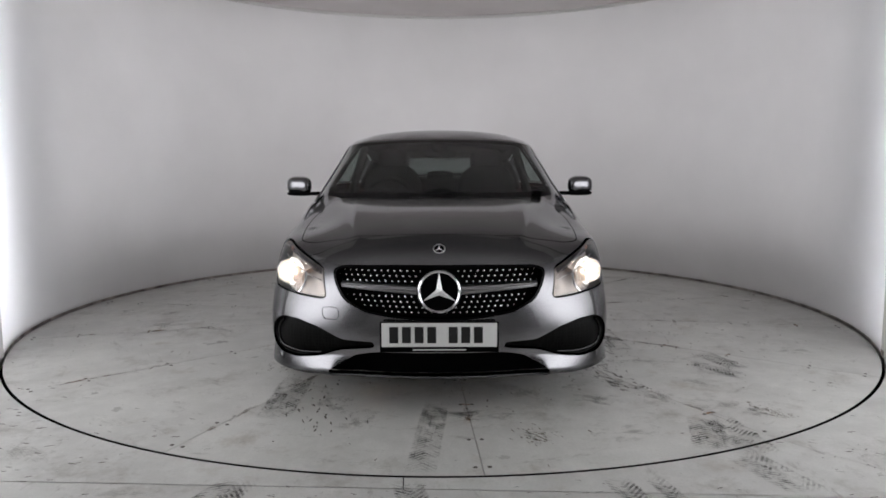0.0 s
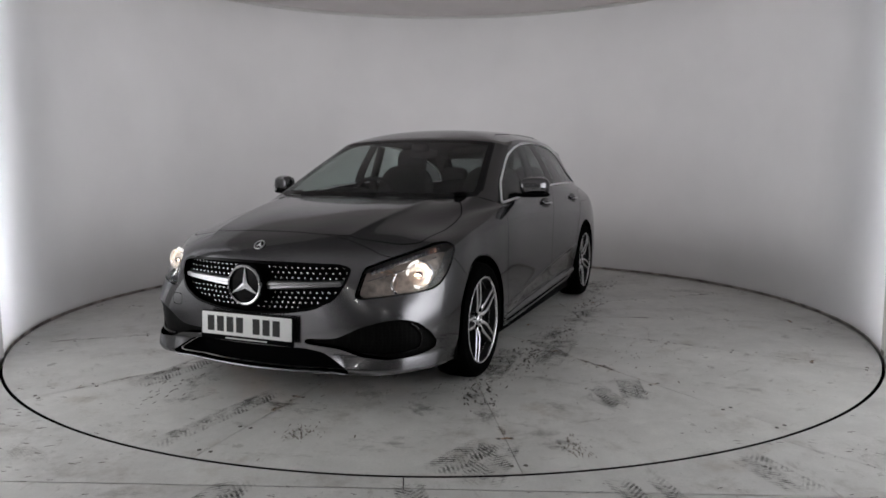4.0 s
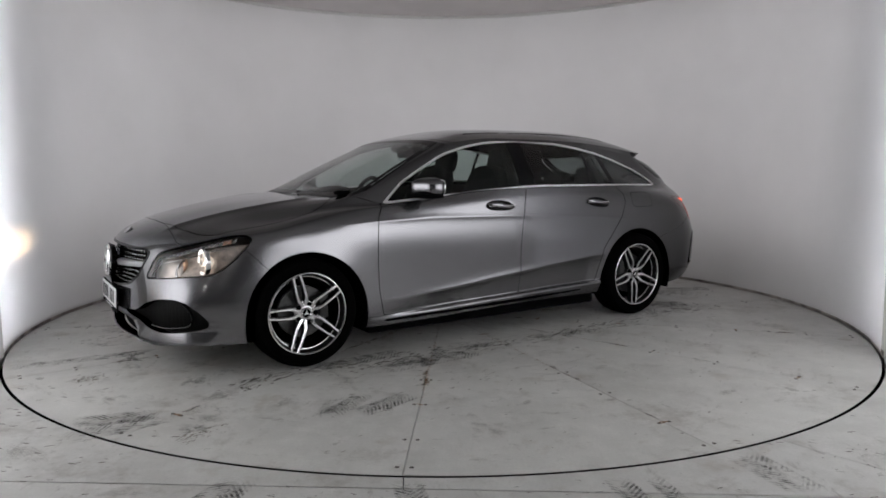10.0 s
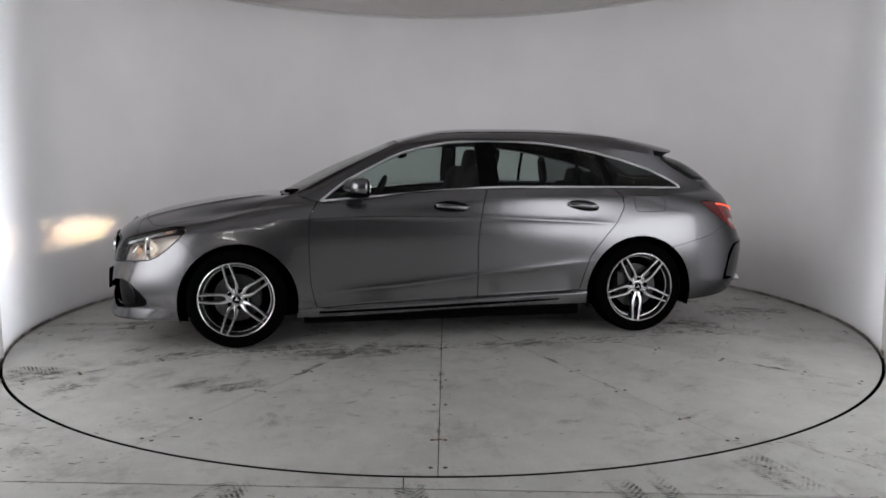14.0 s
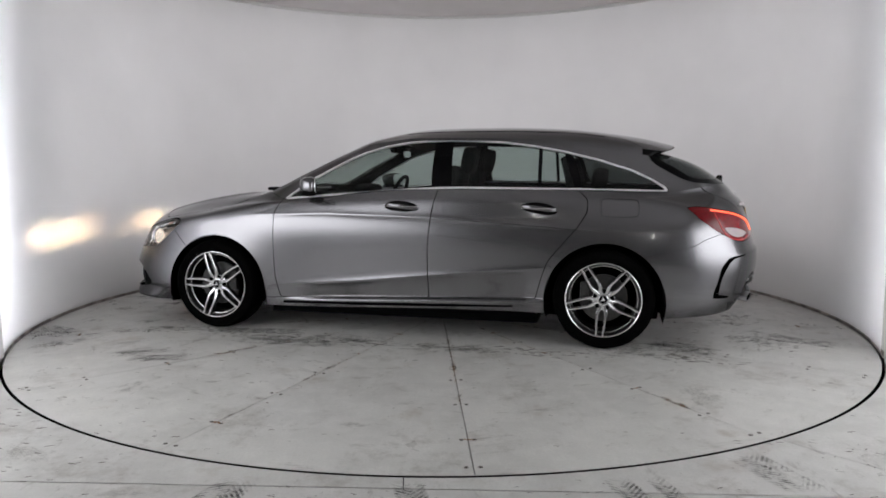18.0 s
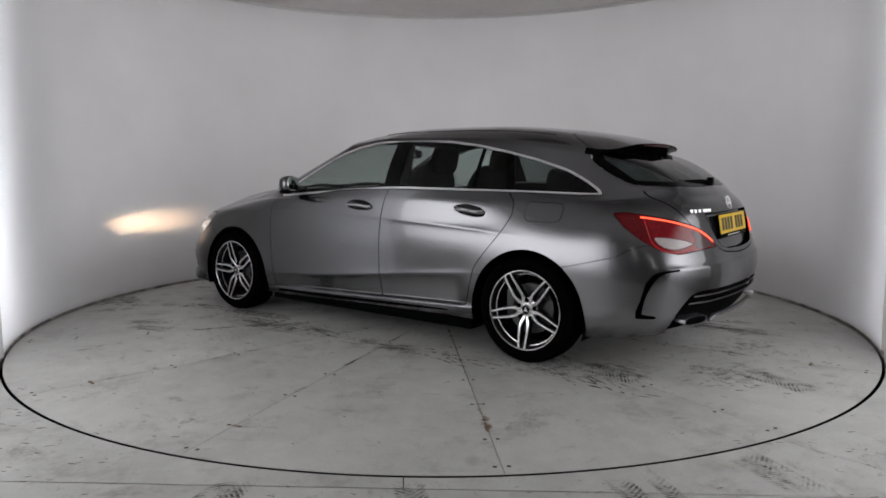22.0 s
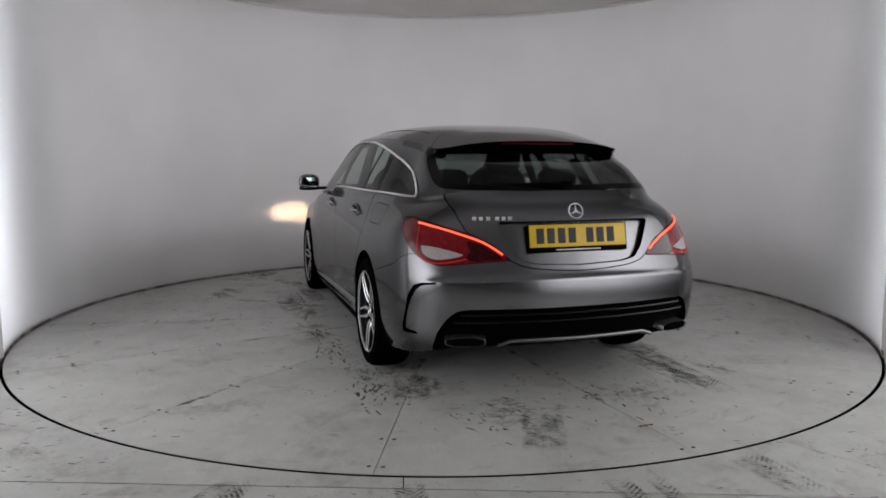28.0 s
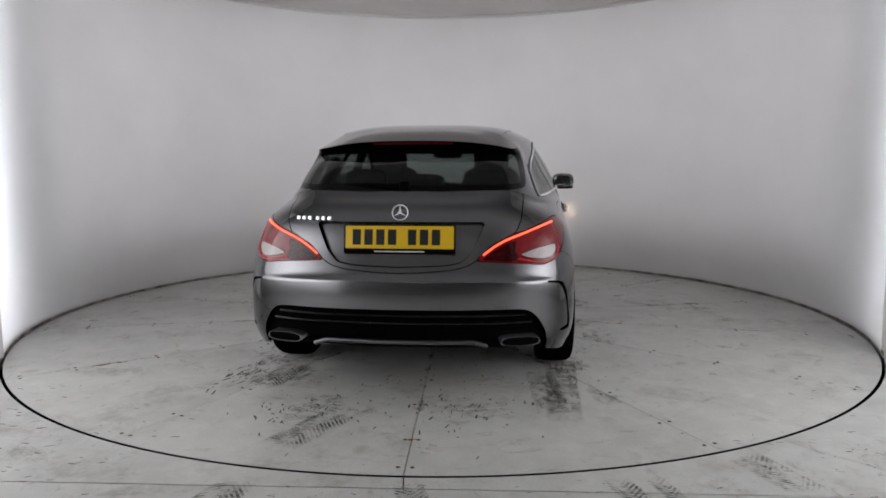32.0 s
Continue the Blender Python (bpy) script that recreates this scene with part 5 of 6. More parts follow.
def blob(bm, c, r, e1=.6, e2=.6, nu=24, nv=14, m=None, shape=None):
    """A rounded box-like body: radii r, exponents e1 (upright) and e2 (plan)."""
    f = lambda v, e: math.copysign(abs(v) ** e, v)
    rows = []
    for j in range(nv + 1):
        t = -math.pi / 2 + math.pi * j / nv
        row = []
        for i in range(nu):
            a = 2 * math.pi * i / nu
            p = Vector((r[0] * f(math.cos(t), e1) * f(math.cos(a), e2), r[1] * f(math.cos(t), e1) * f(math.sin(a), e2), r[2] * f(math.sin(t), e1)))
            if shape:
                p = shape(p)
            row.append(bm.verts.new(Vector(c) + (m @ p if m else p)))
        rows.append(row)
    for a, b in zip(rows, rows[1:]):
        for i in range(nu):
            bm.faces.new((a[i], a[(i + 1) % nu], b[(i + 1) % nu], b[i]))
    bmesh.ops.remove_doubles(bm, verts=bm.verts[:], dist=1e-5)


def emblem(name, c, r, toward, parent, material=M_CHROME, backing=True):
    """A ring with three plain tapering bars on a dark disc, facing along toward."""
    m = Matrix.Translation(c) @ Vector(toward).to_track_quat("Z", "Y").to_matrix().to_4x4()
    bm = bmesh.new()
    lathe(bm, [(r * .87, 0), (r * .89, r * .1), (r * .95, r * .13), (r, r * .08), (r, -r * .05), (r * .87, -r * .05)], 48, axis="Z", m=m, close=True)
    top = part(name, bm, material, parent, "bright ring emblem with three plain bars")
    bm = bmesh.new()
    tip = m @ Vector((0, 0, r * .12))
    for k in range(3):
        a = radians(90 + 120 * k)
        out = m @ Vector((r * .9 * math.cos(a), r * .9 * math.sin(a), r * .04))
        lo = m @ Vector((r * .17 * math.cos(a + radians(60)), r * .17 * math.sin(a + radians(60)), r * .02))
        hi = m @ Vector((r * .17 * math.cos(a - radians(60)), r * .17 * math.sin(a - radians(60)), r * .02))
        v = [bm.verts.new(q) for q in (tip, lo, out, hi)]
        bm.faces.new((v[0], v[1], v[2]))
        bm.faces.new((v[0], v[2], v[3]))
    part("emblem_bars", bm, M_STUD, top, smooth=False)
    if backing:
        bm = bmesh.new()
        lathe(bm, [(0, -r * .03), (r * .9, -r * .03), (r * .95, -r * .2)], 40, axis="Z", m=m)
        part("emblem_disc", bm, M_GLOSS, top, "black backing disc")
    return top


M_TRIMGREY = mat("dark_silver_trim", (.17, .17, .175), .42, metal=1.0, noise_scale=60, noise_amount=.06)
M_BLADE = mat("satin_grey_trim", (.45, .45, .46), .32, metal=1.0, noise_scale=60, noise_amount=.06)
# grille: studs in rows that follow its shape, two silver blades, a large emblem
NOSE = shell.reshape(-1, 3)[shell.reshape(-1, 3)[:, 0] > 1.5]


def nose_x(y, z):
    return NOSE[np.argmin((NOSE[:, 1] - abs(y)) ** 2 + (NOSE[:, 2] - z) ** 2), 0]


stud_pts = np.array([(0, s * y, z) for k in range(11) for y in np.arange(.015 + .010 * (k % 3), .5, .030) for s in (1, -1) for z in (.446 + k * .0235 + .03 * y * y * (1 if k < 6 else 0),)])
keep = GRILLE(np.c_[np.full(len(stud_pts), 2.0), np.abs(stud_pts[:, 1]), stud_pts[:, 2]]) < -.014
keep &= np.hypot(stud_pts[:, 1], stud_pts[:, 2] - .602) > .112
keep &= ~((stud_pts[:, 2] > .572) & (stud_pts[:, 2] < .632))
bm = bmesh.new()
for _, y, z in stud_pts[keep]:
    # a shallow faceted stud that faces along the grille's curve
    out = Vector((1, .95 * y, .10)).normalized()
    m = Matrix.Translation((nose_x(y, z) - .034, y, z)) @ out.to_track_quat("Z", "Y").to_matrix().to_4x4()
    rim = [bm.verts.new(m @ Vector((.0050 * math.cos(c), .0045 * math.sin(c), 0))) for c in (math.pi / 3 * j for j in range(6))]
    low = [bm.verts.new(m @ Vector((.0050 * math.cos(c), .0045 * math.sin(c), -.014))) for c in (math.pi / 3 * j for j in range(6))]
    tip = bm.verts.new(m @ Vector((0, 0, .0012)))
    for j in range(6):
        bm.faces.new((rim[j], rim[(j + 1) % 6], tip))
        bm.faces.new((low[j], low[(j + 1) % 6], rim[(j + 1) % 6], rim[j]))
tagged(part("grille_mesh", bm, M_STUDFLAT, car, "small bright faceted studs of the grille", smooth=False), kind="stuff")
for s in (1, -1):
    bm = bmesh.new()
    prev = None
    for i in range(12):
        f = i / 11
        y = .10 + .355 * f
        zc, h = .597 + .015 * f, .023 - .009 * f
        x = nose_x(y, zc) - .004 - .012 * f
        ring = [bm.verts.new(q) for q in ((x - .03, s * y, zc + h), (x - .004, s * y, zc + h * .75), (x + .003, s * y, zc + h * .1), (x - .006, s * y, zc - h * .15), (x - .002, s * y, zc - h * .6), (x - .03, s * y, zc - h))]
        if prev:
            for j in range(6):
                bm.faces.new((prev[j], prev[(j + 1) % 6], ring[(j + 1) % 6], ring[j]))
        else:
            bm.faces.new(ring)
        prev = ring
    bm.faces.new(prev[::-1])
    part("grille_blade", bm, M_BLADE, car, "satin silver grille blade", sharp=30)
star = emblem("front_emblem", (2.262, 0, .600), .096, (1, 0, .05), car)
bm = bmesh.new()
lathe(bm, [(.03, -.05), (.088, -.03), (.101, -.002), (.097, .002)], 40, axis="Z", m=Matrix.Translation((2.257, 0, .602)) @ Vector((1, 0, .05)).to_track_quat("Z", "Y").to_matrix().to_4x4())
part("emblem_housing", bm, M_GLOSS, car, "black emblem housing")
emblem("bonnet_badge", (2.142, 0, .779), .028, (.68, 0, .75), car, M_SATIN)
edge = grille.keep(-(GRILLE(grille.v) + .012))
edge.both().moved(.002).make("grille_frame", M_GLOSS, car, "slim dark grille frame", .03, (-1, 0, 0))


def number_plate(name, c, toward, face, text_groups):
    """A plate with plain dark bars in place of its characters."""
    m = Matrix.Translation(c) @ Vector(toward).to_track_quat("Z", "Y").to_matrix().to_4x4()
    plate_ob = new(name)
    plate_ob.parent = car
    tagged(plate_ob, "plate with plain dark bars and a black frame")
    bm = bmesh.new()
    box(bm, 0, -.006, -.006, .536, .138, .012, bevel=.003)
    bm.transform(m)
    part("plate_frame", bm, M_BLACK, plate_ob, "black plastic plate frame")
    bm = bmesh.new()
    box(bm, 0, .004, .0015, .52, .108, .004, bevel=.001)
    bm.transform(m)
    part("plate_face", bm, face, plate_ob)
    for x in text_groups:
        bm = bmesh.new()
        box(bm, x, .004, .004, .040, .074, .0016)
        bm.transform(m)
        part("plate_bar", bm, M_INK, plate_ob, smooth=False)
    bm = bmesh.new()
    box(bm, 0, -.064, .001, .24, .005, .0016)
    bm.transform(m)
    part("maker_line", bm, M_WHITEPLATE, plate_ob, smooth=False)


CHARS = (-.205, -.148, -.091, -.034, .062, .119, .176)
number_plate("front_plate", (2.266, 0, .399), (1, 0, .05), M_WHITEPLATE, CHARS)
number_plate("rear_plate", (-2.262, 0, .817), (-1, 0, .17), M_YELLOW, CHARS)

# headlamps: lens, warm-tinted bowl, bright ring, reflector and a slit-shaded source
def head_line(sz, lift):
    """Points under the headlamp's face from plan-and-height pairs."""
    s = headlight.v[:, 0] * H45[0] + headlight.v[:, 1] * H45[1]
    out = []
    for a, z in sz:
        near_by = np.argsort((s - a) ** 2 + (headlight.v[:, 2] - z) ** 2)[:4]
        out.append(headlight.v[near_by].mean(0) + headlight.n[near_by[0]] * lift)
    return out


M_FACET = mat("chrome_facet", (.5, .5, .52), .22, metal=1.0)
M_ARC = mat("white_light_arc", (.9, .9, .9), .4, emit=(1.0, .95, .9), strength=1.6)
M_LAMPBLACK = mat("lamp_shade_black", (.004, .004, .004), .9)
for k, flip in ((1, lambda q: q), (-1, lambda q: q.mirrored())):
    lamp = flip(headlight).make("headlight", M_LENS, car, "clear headlamp with lit bulb and a bowl tinted as warmly lit", 0)
    bowl = headlight.moved(-.062)
    flip(bowl).make("lamp_bowl", M_WARMBOWL, lamp, "lamp bowl with the bulb's warm light in its colour", -.058)
    bm = bmesh.new()
    lathe(bm, [(.054, .0), (.057, .006), (.062, .007), (.066, .002), (.066, -.018), (.057, -.018)], 40, axis="X", m=Matrix.Translation((1.885, k * .742, .640)), close=True)
    part("lamp_ring", bm, M_CHROME, lamp, "chrome ring round the dipped beam")
    bm = bmesh.new()
    lathe(bm, [(r, r * r / .056) for r in np.linspace(0.001, .060, 16)], 40, axis="X", m=Matrix.Translation((1.832, k * .742, .640)))
    part("reflector", bm, M_GLOW, lamp, "dipped beam reflector dish with an added glow")
    bm = bmesh.new()
    bmesh.ops.create_icosphere(bm, subdivisions=2, radius=.0065, matrix=Matrix.Translation((1.850, k * .742, .640)))
    part("inner_bulb", bm, M_LAMPBULB, lamp, "lit bulb inside the dish")
    bm = bmesh.new()
    lathe(bm, [(r, r * r / .058) for r in np.linspace(0.001, .056, 12)], 32, axis="X", m=Matrix.Translation((1.925, k * .610, .612)))
    part("main_reflector", bm, M_REFLECTOR, lamp, "chrome main beam reflector tinted with warm bulb light")
    # a row of chrome facets under the upper edge, the amber one at the outer end
    top = head_line([(-.66, .755), (-.76, .738), (-.88, .706), (-.98, .680), (-1.06, .660)], -.026)
    for j, (p, q) in enumerate(zip(smooth_line(top, 17)[:-1], smooth_line(top, 17)[1:])):
        p, q = Vector((p[0], k * p[1], p[2])), Vector((q[0], k * q[1], q[2]))
        d, back = q - p, Vector((-.014, -k * .006, .0))
        bm = bmesh.new()
        v = [bm.verts.new(c) for c in (p, p + d * .92, p + d * .5 + back * .1 + Vector((.006, k * .003, .012)), p + d * .1 + Vector((0, 0, .024)) + back, p + d * .92 + Vector((0, 0, .022)) + back)]
        for f in ((0, 1, 2), (0, 2, 3), (1, 4, 2), (2, 4, 3)):
            bm.faces.new([v[i] for i in f])
        part("lamp_facet", bm, M_AMBER if 1 <= j <= 2 else M_FACET, lamp, smooth=False)
    bm = bmesh.new()
    tube(bm, [(p[0], k * p[1], p[2]) for p in smooth_line(head_line([(-.70, .722), (-.78, .706), (-.88, .680), (-.98, .656), (-1.08, .634)], -.022), 24)], .0045, 8, flat=.6)
    part("lamp_brow", bm, M_CHROME, lamp, "chrome brow between the lamp chambers")
    bm = bmesh.new()
    tube(bm, [(1.897, k * (.742 + .064 * math.cos(a)), .640 + .064 * math.sin(a)) for a in (radians(95 + 175 * i / 24) for i in range(25))], .0065, 8)
    part("light_arc", bm, M_ARC, lamp, "bright white light arc round the dipped beam")
    bm = bmesh.new()
    tube(bm, [(p[0], k * p[1], p[2]) for p in smooth_line(head_line([(-.93, .665), (-.955, .64), (-.965, .61), (-.945, .575)], -.035), 14)], .007, 8)
    part("chamber_rib", bm, M_CHROME, lamp, "chrome rib between the lamp chambers")
    bm = bmesh.new()
    bmesh.ops.create_icosphere(bm, subdivisions=2, radius=.008, matrix=Matrix.Translation((1.942, k * .610, .612)))
    part("side_bulb", bm, M_BEAD, lamp, "small warm glowing bulb")
    # extra source behind an added mask with a slit, shaping the wall spot
    bm = bmesh.new()
    box(bm, 1.879, k * .742, .640, .0012, .012, .0036)
    part("bulb", bm, M_BEAM, lamp, "bright warm source added for the beam", smooth=False)
    bm = bmesh.new()
    for y, z, sy, sz in ((0, .0060, .034, .0078), (0, -.0060, .034, .0078)):
        box(bm, 1.902, k * .742 + y, .640 + z, .0015, sy, sz)
    for y, z, sy, sz in ((0, .0095, .034, .001), (0, -.0095, .034, .001), (.0135, 0, .001, .020), (-.0135, 0, .001, .020)):
        box(bm, 1.890, k * .742 + y, .640 + z, .026, sy, sz)
    box(bm, 1.877, k * .742, .640, .001, .034, .020)
    part("slit_mask", bm, M_LAMPBLACK, lamp, "black mask with a slit, added to shape the beam", smooth=False)
    # glowing collar added round the mask so that it shows less
    bm = bmesh.new()
    lathe(bm, [(.0195, -.002), (.0215, .001), (.0230, -.003), (.0230, -.028)], 32, axis="X", m=Matrix.Translation((1.904, k * .742, .640)))
    part("projector_collar", bm, M_GLOW, lamp, "glowing collar added to hide the slit mask")

for k in (1, -1):
    bm = bmesh.new()
    pts = [(2.030, .756, .428), (1.988, .790, .372), (1.988, .786, .318), (2.045, .737, .292), (2.105, .651, .285), (2.145, .560, .292)]
    tube(bm, [(p[0] - .012, k * (p[1] - .006), p[2]) for p in smooth_line(pts, 30)], .0055, 8)
    part("vent_fin", bm, M_RIB, car, "slim gloss black fin inside the side intake")
M_SENSOR = mat("grey_sensor", (.09, .09, .095), .4)
# bumper fittings
for k in (1, -1):
    bm = bmesh.new()
    lathe(bm, [(0, .012), (.010, .011), (.013, .004), (.013, -.02)], 20, axis="X", m=Matrix.Translation((2.062, k * .655, .372)))
    part("parking_sensor", bm, M_SENSOR, car, "small round parking sensor")
bm = bmesh.new()
pts = [(nose_x(abs(y), .195) + .004, y, .192 + .012 * abs(y)) for y in np.linspace(-.52, .52, 41)]
tube(bm, pts, .011, 8, flat=.6)
part("front_splitter", bm, M_PAINT, car, "grey painted splitter edge")
TAIL = shell.reshape(-1, 3)[shell.reshape(-1, 3)[:, 0] < -1.5]


def tail_x(y, z):
    return TAIL[np.argmin((TAIL[:, 1] - abs(y)) ** 2 + (TAIL[:, 2] - z) ** 2), 0]


bm = bmesh.new()
pts = [(tail_x(y, .325) - .004, y, .322 - .02 * max(0, abs(y) - .36) / .06) for y in np.linspace(-.42, .42, 41)]
tube(bm, pts, .014, 8, flat=.8)
part("diffuser_trim", bm, M_TRIMGREY, car, "satin silver strip along the diffuser")
for z, w in ((.455, .60), (.418, .63)):
    bm = bmesh.new()
    tube(bm, [(tail_x(y, z) + .012, y, z) for y in np.linspace(-w, w, 41)], .010, 8, flat=.7)
    part("diffuser_rib", bm, M_RIB, car, "gloss black diffuser rib")
for k in (1, -1):
    c = Vector((-2.235, k * .575, .327))
    turn = Euler((0, 0, radians(-18 * k))).to_matrix().to_4x4()
    ring = [(math.copysign(abs(math.cos(a)) ** .7, math.cos(a)) * .098, math.copysign(abs(math.sin(a)) ** .7, math.sin(a)) * .024) for a in (2 * math.pi * i / 40 for i in range(40))]
    bm = bmesh.new()
    prof = ((1.0, .06), (1.0, -.012), (.985, -.017), (.955, -.017), (.94, -.01), (.94, .06))
    rows = [[bm.verts.new(c + turn @ Vector((dx, y * f, z * (f if f > .99 else f - .05) + .12 * dx))) for y, z in ring] for f, dx in prof]
    for a, b in zip(rows, rows[1:]):
        for i in range(40):
            bm.faces.new((a[i], a[(i + 1) % 40], b[(i + 1) % 40], b[i]))
    tip = part("exhaust_tip", bm, M_BLADE, car, "flat oval chrome exhaust trim")
    # flat black face near the mouth, for the dark inside the pipe
    bm = bmesh.new()
    bm.faces.new([bm.verts.new(c + turn @ Vector((-.010, y * .965, z * .925))) for y, z in ring])
    part("bore_shade", bm, M_GAP, tip, smooth=False)

# rear emblem, model badge as plain bars, brake lamp, wiper
emblem("rear_emblem", (tail_x(0, .937) - .006, 0, .937), .040, (-1, 0, .3), car, M_BRIGHT, False)
for i, y in enumerate((.512, .482, .450, .408, .378, .347)):
    bm = bmesh.new()
    box(bm, tail_x(y, .905) - .006, y, .908, .006, .019, .017, bevel=.001, m=Euler((0, radians(14), radians(-22))).to_matrix().to_4x4())
    part("badge_bar", bm, M_BRIGHT, car, "chrome model badge bar")
bm = bmesh.new()
tube(bm, [(-1.795 + .06 * (y / .3) ** 2 * .3, y, 1.276) for y in np.linspace(-.215, .215, 21)], .007, 8)
part("brake_light", bm, M_BRAKERED, car, "slim red high brake lamp")
bm = bmesh.new()
gx = lambda y, z: -2.135 + (z - 1.035) / .115 * .17 + .6 * y * y
pts = [(gx(y, z) - .02, y, z) for y, z in ((-.005, 1.055), (.06, 1.062), (.16, 1.066), (.28, 1.062), (.37, 1.060))]
tube(bm, [tuple(p) for p in smooth_line(pts, 16)], .009, 8)
box(bm, gx(0, 1.06) - .022, -.005, 1.06, .035, .05, .05, bevel=.01)
box(bm, gx(.25, 1.062) - .012, .19, 1.066, .012, .34, .014, bevel=.003, m=Euler((0, 0, -.12)).to_matrix().to_4x4())
part("rear_wiper", bm, M_BLACK, car, "black rear wiper at rest")
for y0, y1, x0 in ((-.50, .12, 1.01), (.05, .60, .99)):
    bm = bmesh.new()
    pts = [(1.05 - .10 * (abs(y) / .6) ** 2 - .02, y, .985 + .012 * math.sin(i * .5)) for i, y in enumerate(np.linspace(y0, y1, 12))]
    tube(bm, pts, .009, 6)
    box(bm, pts[0][0] + .02, pts[0][1], .975, .05, .05, .03, bevel=.008)
    part("wiper", bm, M_BLACK, car, "black windscreen wiper at rest")
bm = bmesh.new()
blob(bm, (.99, .60, .992), (.060, .03, .014))
part("wiper_pivot", bm, M_BLACK, car)

# door handles and mirrors
for k in (1, -1):
    for cx in (-.036, -.935):
        z = .884 if cx > -.5 else .881
        y = flank_y(cx, z)
        tilt = Euler((0, radians(-5), 0)).to_matrix().to_4x4()
        # no hollow is cut: a black oval stands for its shade
        bm = bmesh.new()
        blob(bm, (cx, k * (y - .001), z - .004), (.120, .006, .046), 1, .85, m=tilt)
        bowl = part("handle_shade", bm, M_GLOSS, car, "black raised oval for the shaded hollow behind the door handle")
        bm = bmesh.new()
        blob(bm, (cx - .004, k * (y + .020), z + .006), (.116, .013, .016), .8, .6, m=tilt, shape=lambda p: Vector((p.x, p.y - k * .022 * abs(p.x / .116) ** 3, p.z + .004 * p.x / .1)))
        part("door_handle", bm, M_PAINT, car, "grey door handle with a bright edge")
        bm = bmesh.new()
        tube(bm, [(cx + d, k * (y + .032 - .022 * abs((d - .0) / .116) ** 3), z + .006 - .0087 * -d * 10 * .1) for d in np.linspace(-.112, .104, 14)], .0035, 6)
        part("handle_edge", bm, M_CHROME, car, "chrome handle edge")
    c = Vector((.585, k * .945, 1.024))

    def nip(p):
        f = (p.x + .056) / .112
        return Vector((p.x - .36 * k * p.y + .01 * abs(p.y) / .08, p.y * (1 - .18 * f) - k * .0, p.z * (1 - .28 * f) + .004 * f))
    bm = bmesh.new()
    blob(bm, c, (.058, .094, .068), .68, .66, 28, 16, shape=nip)
    cover = part("mirror_cover", bm, M_PAINT, car, "grey mirror cover")
    bm = bmesh.new()
    blob(bm, c - Vector((0, k * .004, .052)), (.058, .090, .016), .7, .6, 28, 8, shape=lambda p: Vector((p.x - .36 * k * p.y, p.y, p.z)))
    box(bm, .60, k * .845, .972, .10, .10, .022, bevel=.01, m=Euler((0, 0, -.3 * k)).to_matrix().to_4x4())
    part("mirror_base", bm, M_BLACK, cover, "black mirror foot")
    bm = bmesh.new()
    blob(bm, c - Vector((.052, 0, -.002)), (.006, .074, .050), .5, .5, 28, 8, shape=lambda p: Vector((p.x - .36 * k * p.y, p.y, p.z)))
    part("mirror_glass", bm, M_MIRROR, cover, "mirror glass")
    for dz in (-.012, -.030):
        bm = bmesh.new()
        tube(bm, [(c.x + .055 - .36 * q - 2.2 * max(0, q - .02) ** 2, c.y + k * q, c.z + dz) for q in np.linspace(-.03, .074, 12)], .0032, 6)
        part("mirror_indicator", bm, M_GLOSS, cover, "dark indicator slot on the mirror")

# cabin
for s in (front_door, rear_door):
    low = s.keep(s.v[:, 2] - 1.0)
    for q in (low, low.mirrored()):
        q.moved(-.055).make("door_trim", M_TRIM, car, "dark inner door panel", 0)
bm = bmesh.new()
prev = None
for x, z in ((1.02, .955), (.82, .945), (.60, .955), (.50, .93), (.47, .86), (.50, .70)):
    ring = [bm.verts.new((x - .12 * (abs(y) / .7) ** 2 * 0, y, z + .02 * math.cos(y * 4) * (1 if z > .9 else 0) - .02)) for y in np.linspace(-.72, .72, 13)]
    if prev:
        for i in range(12):
            bm.faces.new((prev[i], prev[i + 1], ring[i + 1], ring[i]))
    prev = ring
part("dashboard", bm, M_TRIM, car, "dark soft dashboard")
bm = bmesh.new()
blob(bm, (.62, -.36, .965), (.10, .17, .04), .8, .8)
part("instrument_hood", bm, M_TRIM, car)
bm = bmesh.new()
wm = Matrix.Translation((.37, -.36, .90)) @ Euler((0, radians(-25), 0)).to_matrix().to_4x4()
ring = [tuple(wm @ Vector((0, .18 * math.cos(a), .18 * math.sin(a)))) for a in (2 * math.pi * i / 36 for i in range(36))]
tube(bm, ring, .016, 8, closed=True)
box(bm, .385, -.36, .89, .05, .30, .05, bevel=.015, m=Euler((0, radians(-25), 0)).to_matrix().to_4x4())
part("steering_wheel", bm, M_TRIM, car, "black steering wheel")
bm = bmesh.new()
blob(bm, (.20, 0, 1.245), (.022, .115, .034), .5, .6)
part("cabin_mirror", bm, M_BLACK, car, "black interior mirror")
bm = bmesh.new()
blob(bm, (.175, 0, 1.245), (.004, .105, .028), .5, .5)
part("cabin_mirror_glass", bm, M_MIRROR, car, "interior mirror glass")
bm = bmesh.new()
blob(bm, (.25, 0, 1.285), (.06, .06, .035), .7, .7)
part("sensor_housing", bm, M_BLACK, car)


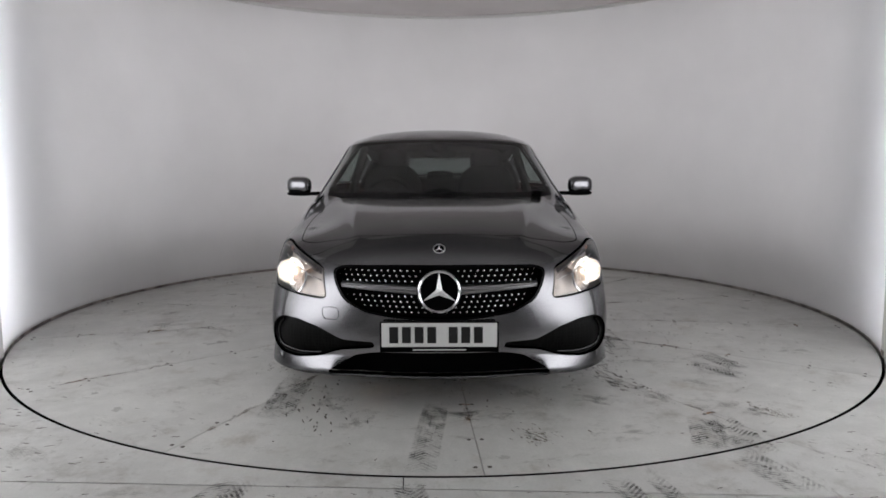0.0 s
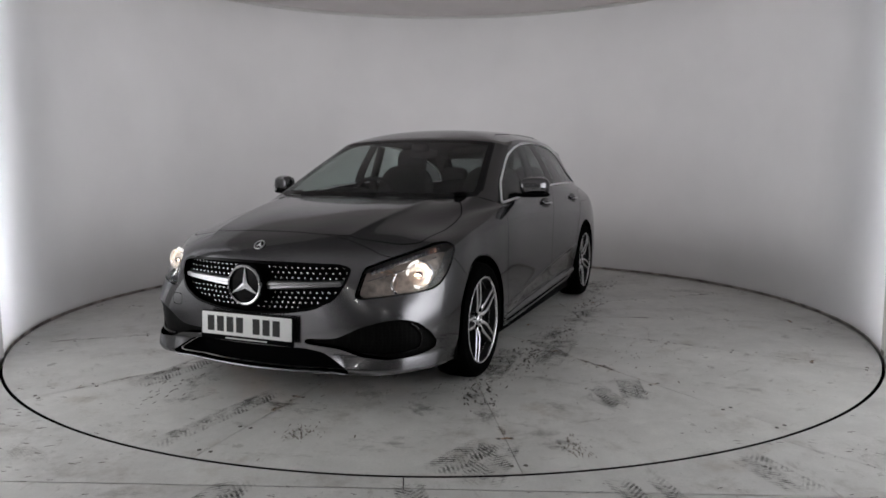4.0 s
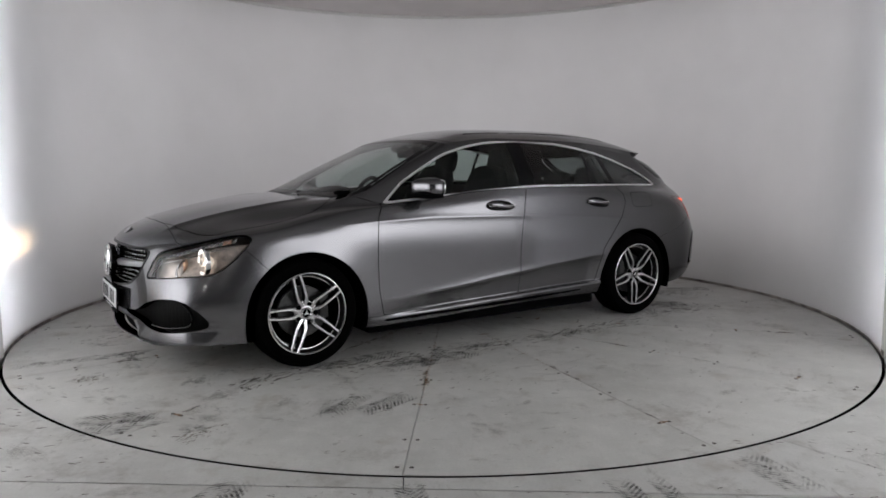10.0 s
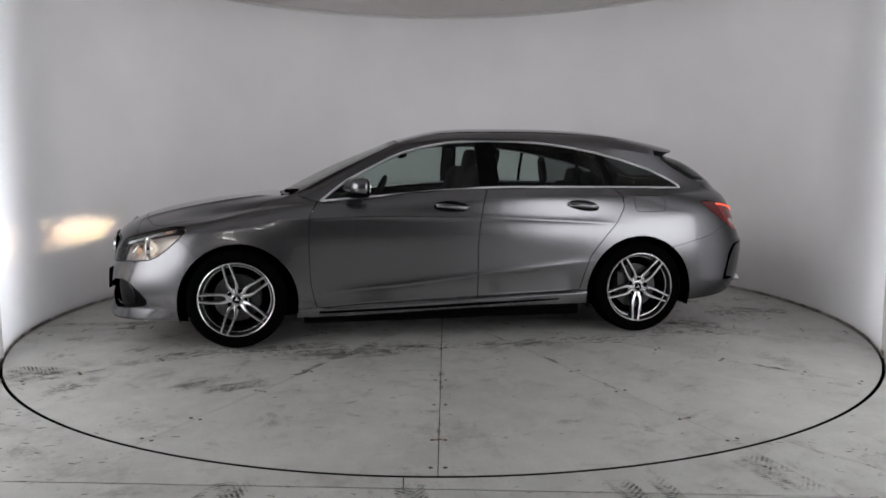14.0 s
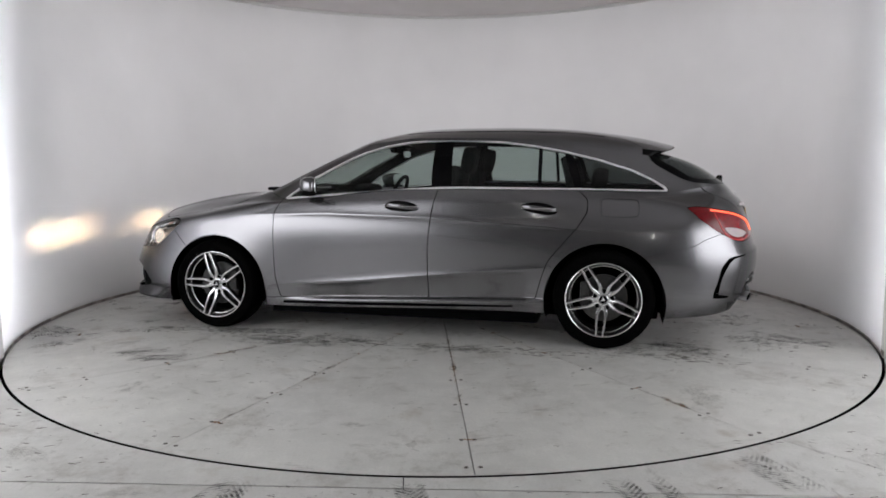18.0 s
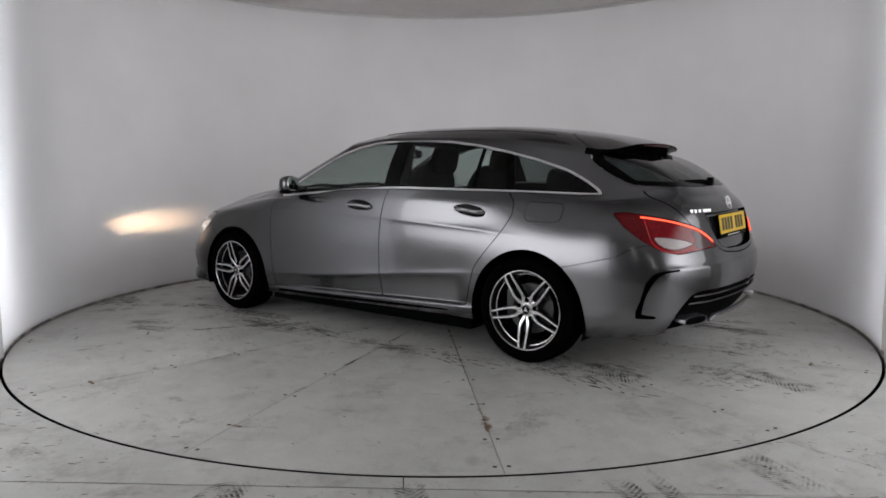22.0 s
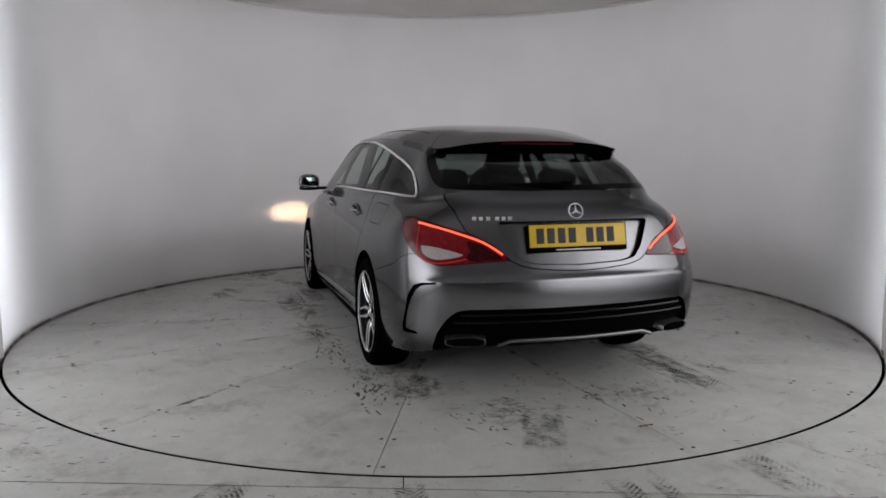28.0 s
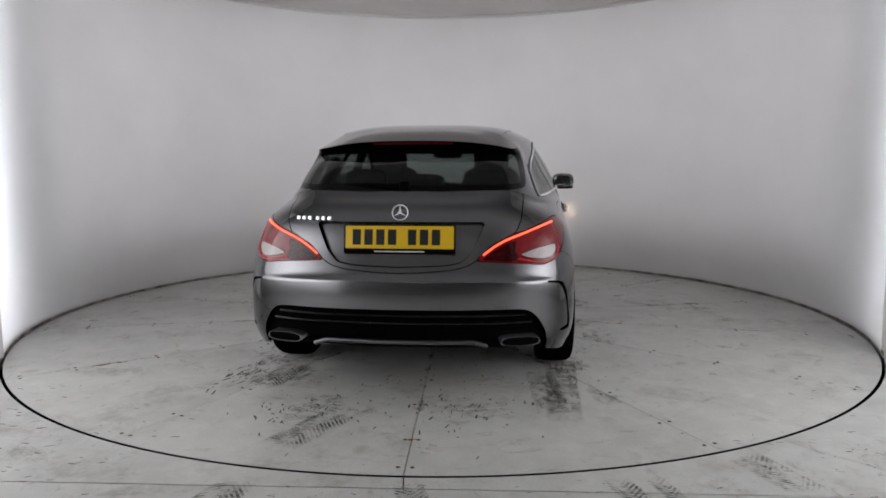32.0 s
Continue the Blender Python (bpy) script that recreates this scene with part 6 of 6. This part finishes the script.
def seat(x, y, w, top, bench=False):
    bm = bmesh.new()
    blob(bm, (x + .22, y, .58), (.27, w, .09), .5, .5)
    part("seat", bm, M_SEAT, car, "black upholstered seat cushion")
    lean = Euler((0, radians(-17 if not bench else -22), 0)).to_matrix().to_4x4()
    bm = bmesh.new()
    blob(bm, (x - .06, y, (.60 + top) / 2), (.075, w, (top - .56) / 2), .45, .55, m=lean, shape=lambda p: Vector((p.x, p.y * (1 - .22 * max(0, p.z / ((top - .56) / 2)) ** 2), p.z)))
    part("backrest", bm, M_SEAT, car, "black upholstered backrest")


def headrest(x, y, z, h=.085):
    bm = bmesh.new()
    blob(bm, (x, y, z), (.05, .125, h), .5, .6, m=Euler((0, radians(-12), 0)).to_matrix().to_4x4())
    part("headrest", bm, M_SEAT, car, "black headrest")


for y in (.37, -.37):
    seat(-.18, y, .245, 1.14)
    headrest(-.40, y, 1.19, .095)
seat(-1.05, 0, .62, 1.02, True)
for y in (.36, -.36, 0):
    headrest(-1.30, y, 1.06 if y else 1.03, .075)
bm = bmesh.new()
box(bm, -1.75, 0, .86, .75, 1.2, .03)
part("load_cover", bm, M_TRIM, car, "dark load cover behind the rear bench")
for k in (1, -1):
    for x0, z0, x1, z1, w in ((-.29, .9, -.27, 1.30, .032), (-1.15, .95, -1.08, 1.2, .032)):
        bm = bmesh.new()
        tube(bm, [(x0 + (x1 - x0) * f, k * (.715 - .13 * f), z0 + (z1 - z0) * f) for f in (0, .25, .5, .75, 1)], w, 8)
        part("inner_post", bm, M_TRIM, car, "dark inner window post")

for ob in car.children:
    ob.location += Vector((CAR_X, CAR_Y, 0))


# ---- what moves ----
def motions():
    turn = [(0.0, -0.07), (3.0, 17.1), (6.0, 34.3), (9.0, 51.6), (13.0, 74.75), (16.0, 92.0), (19.0, 109.3), (23.0, 132.9), (26.0, 150.6), (28.0, 162.45), (30.0, 174.1), (32.0, 185.9)]
    for thing in (car, turntable):
        walk(thing, [(t, pose(0, 0, 0, 0, 0, -90 - a)) for t, a in turn])


motions()
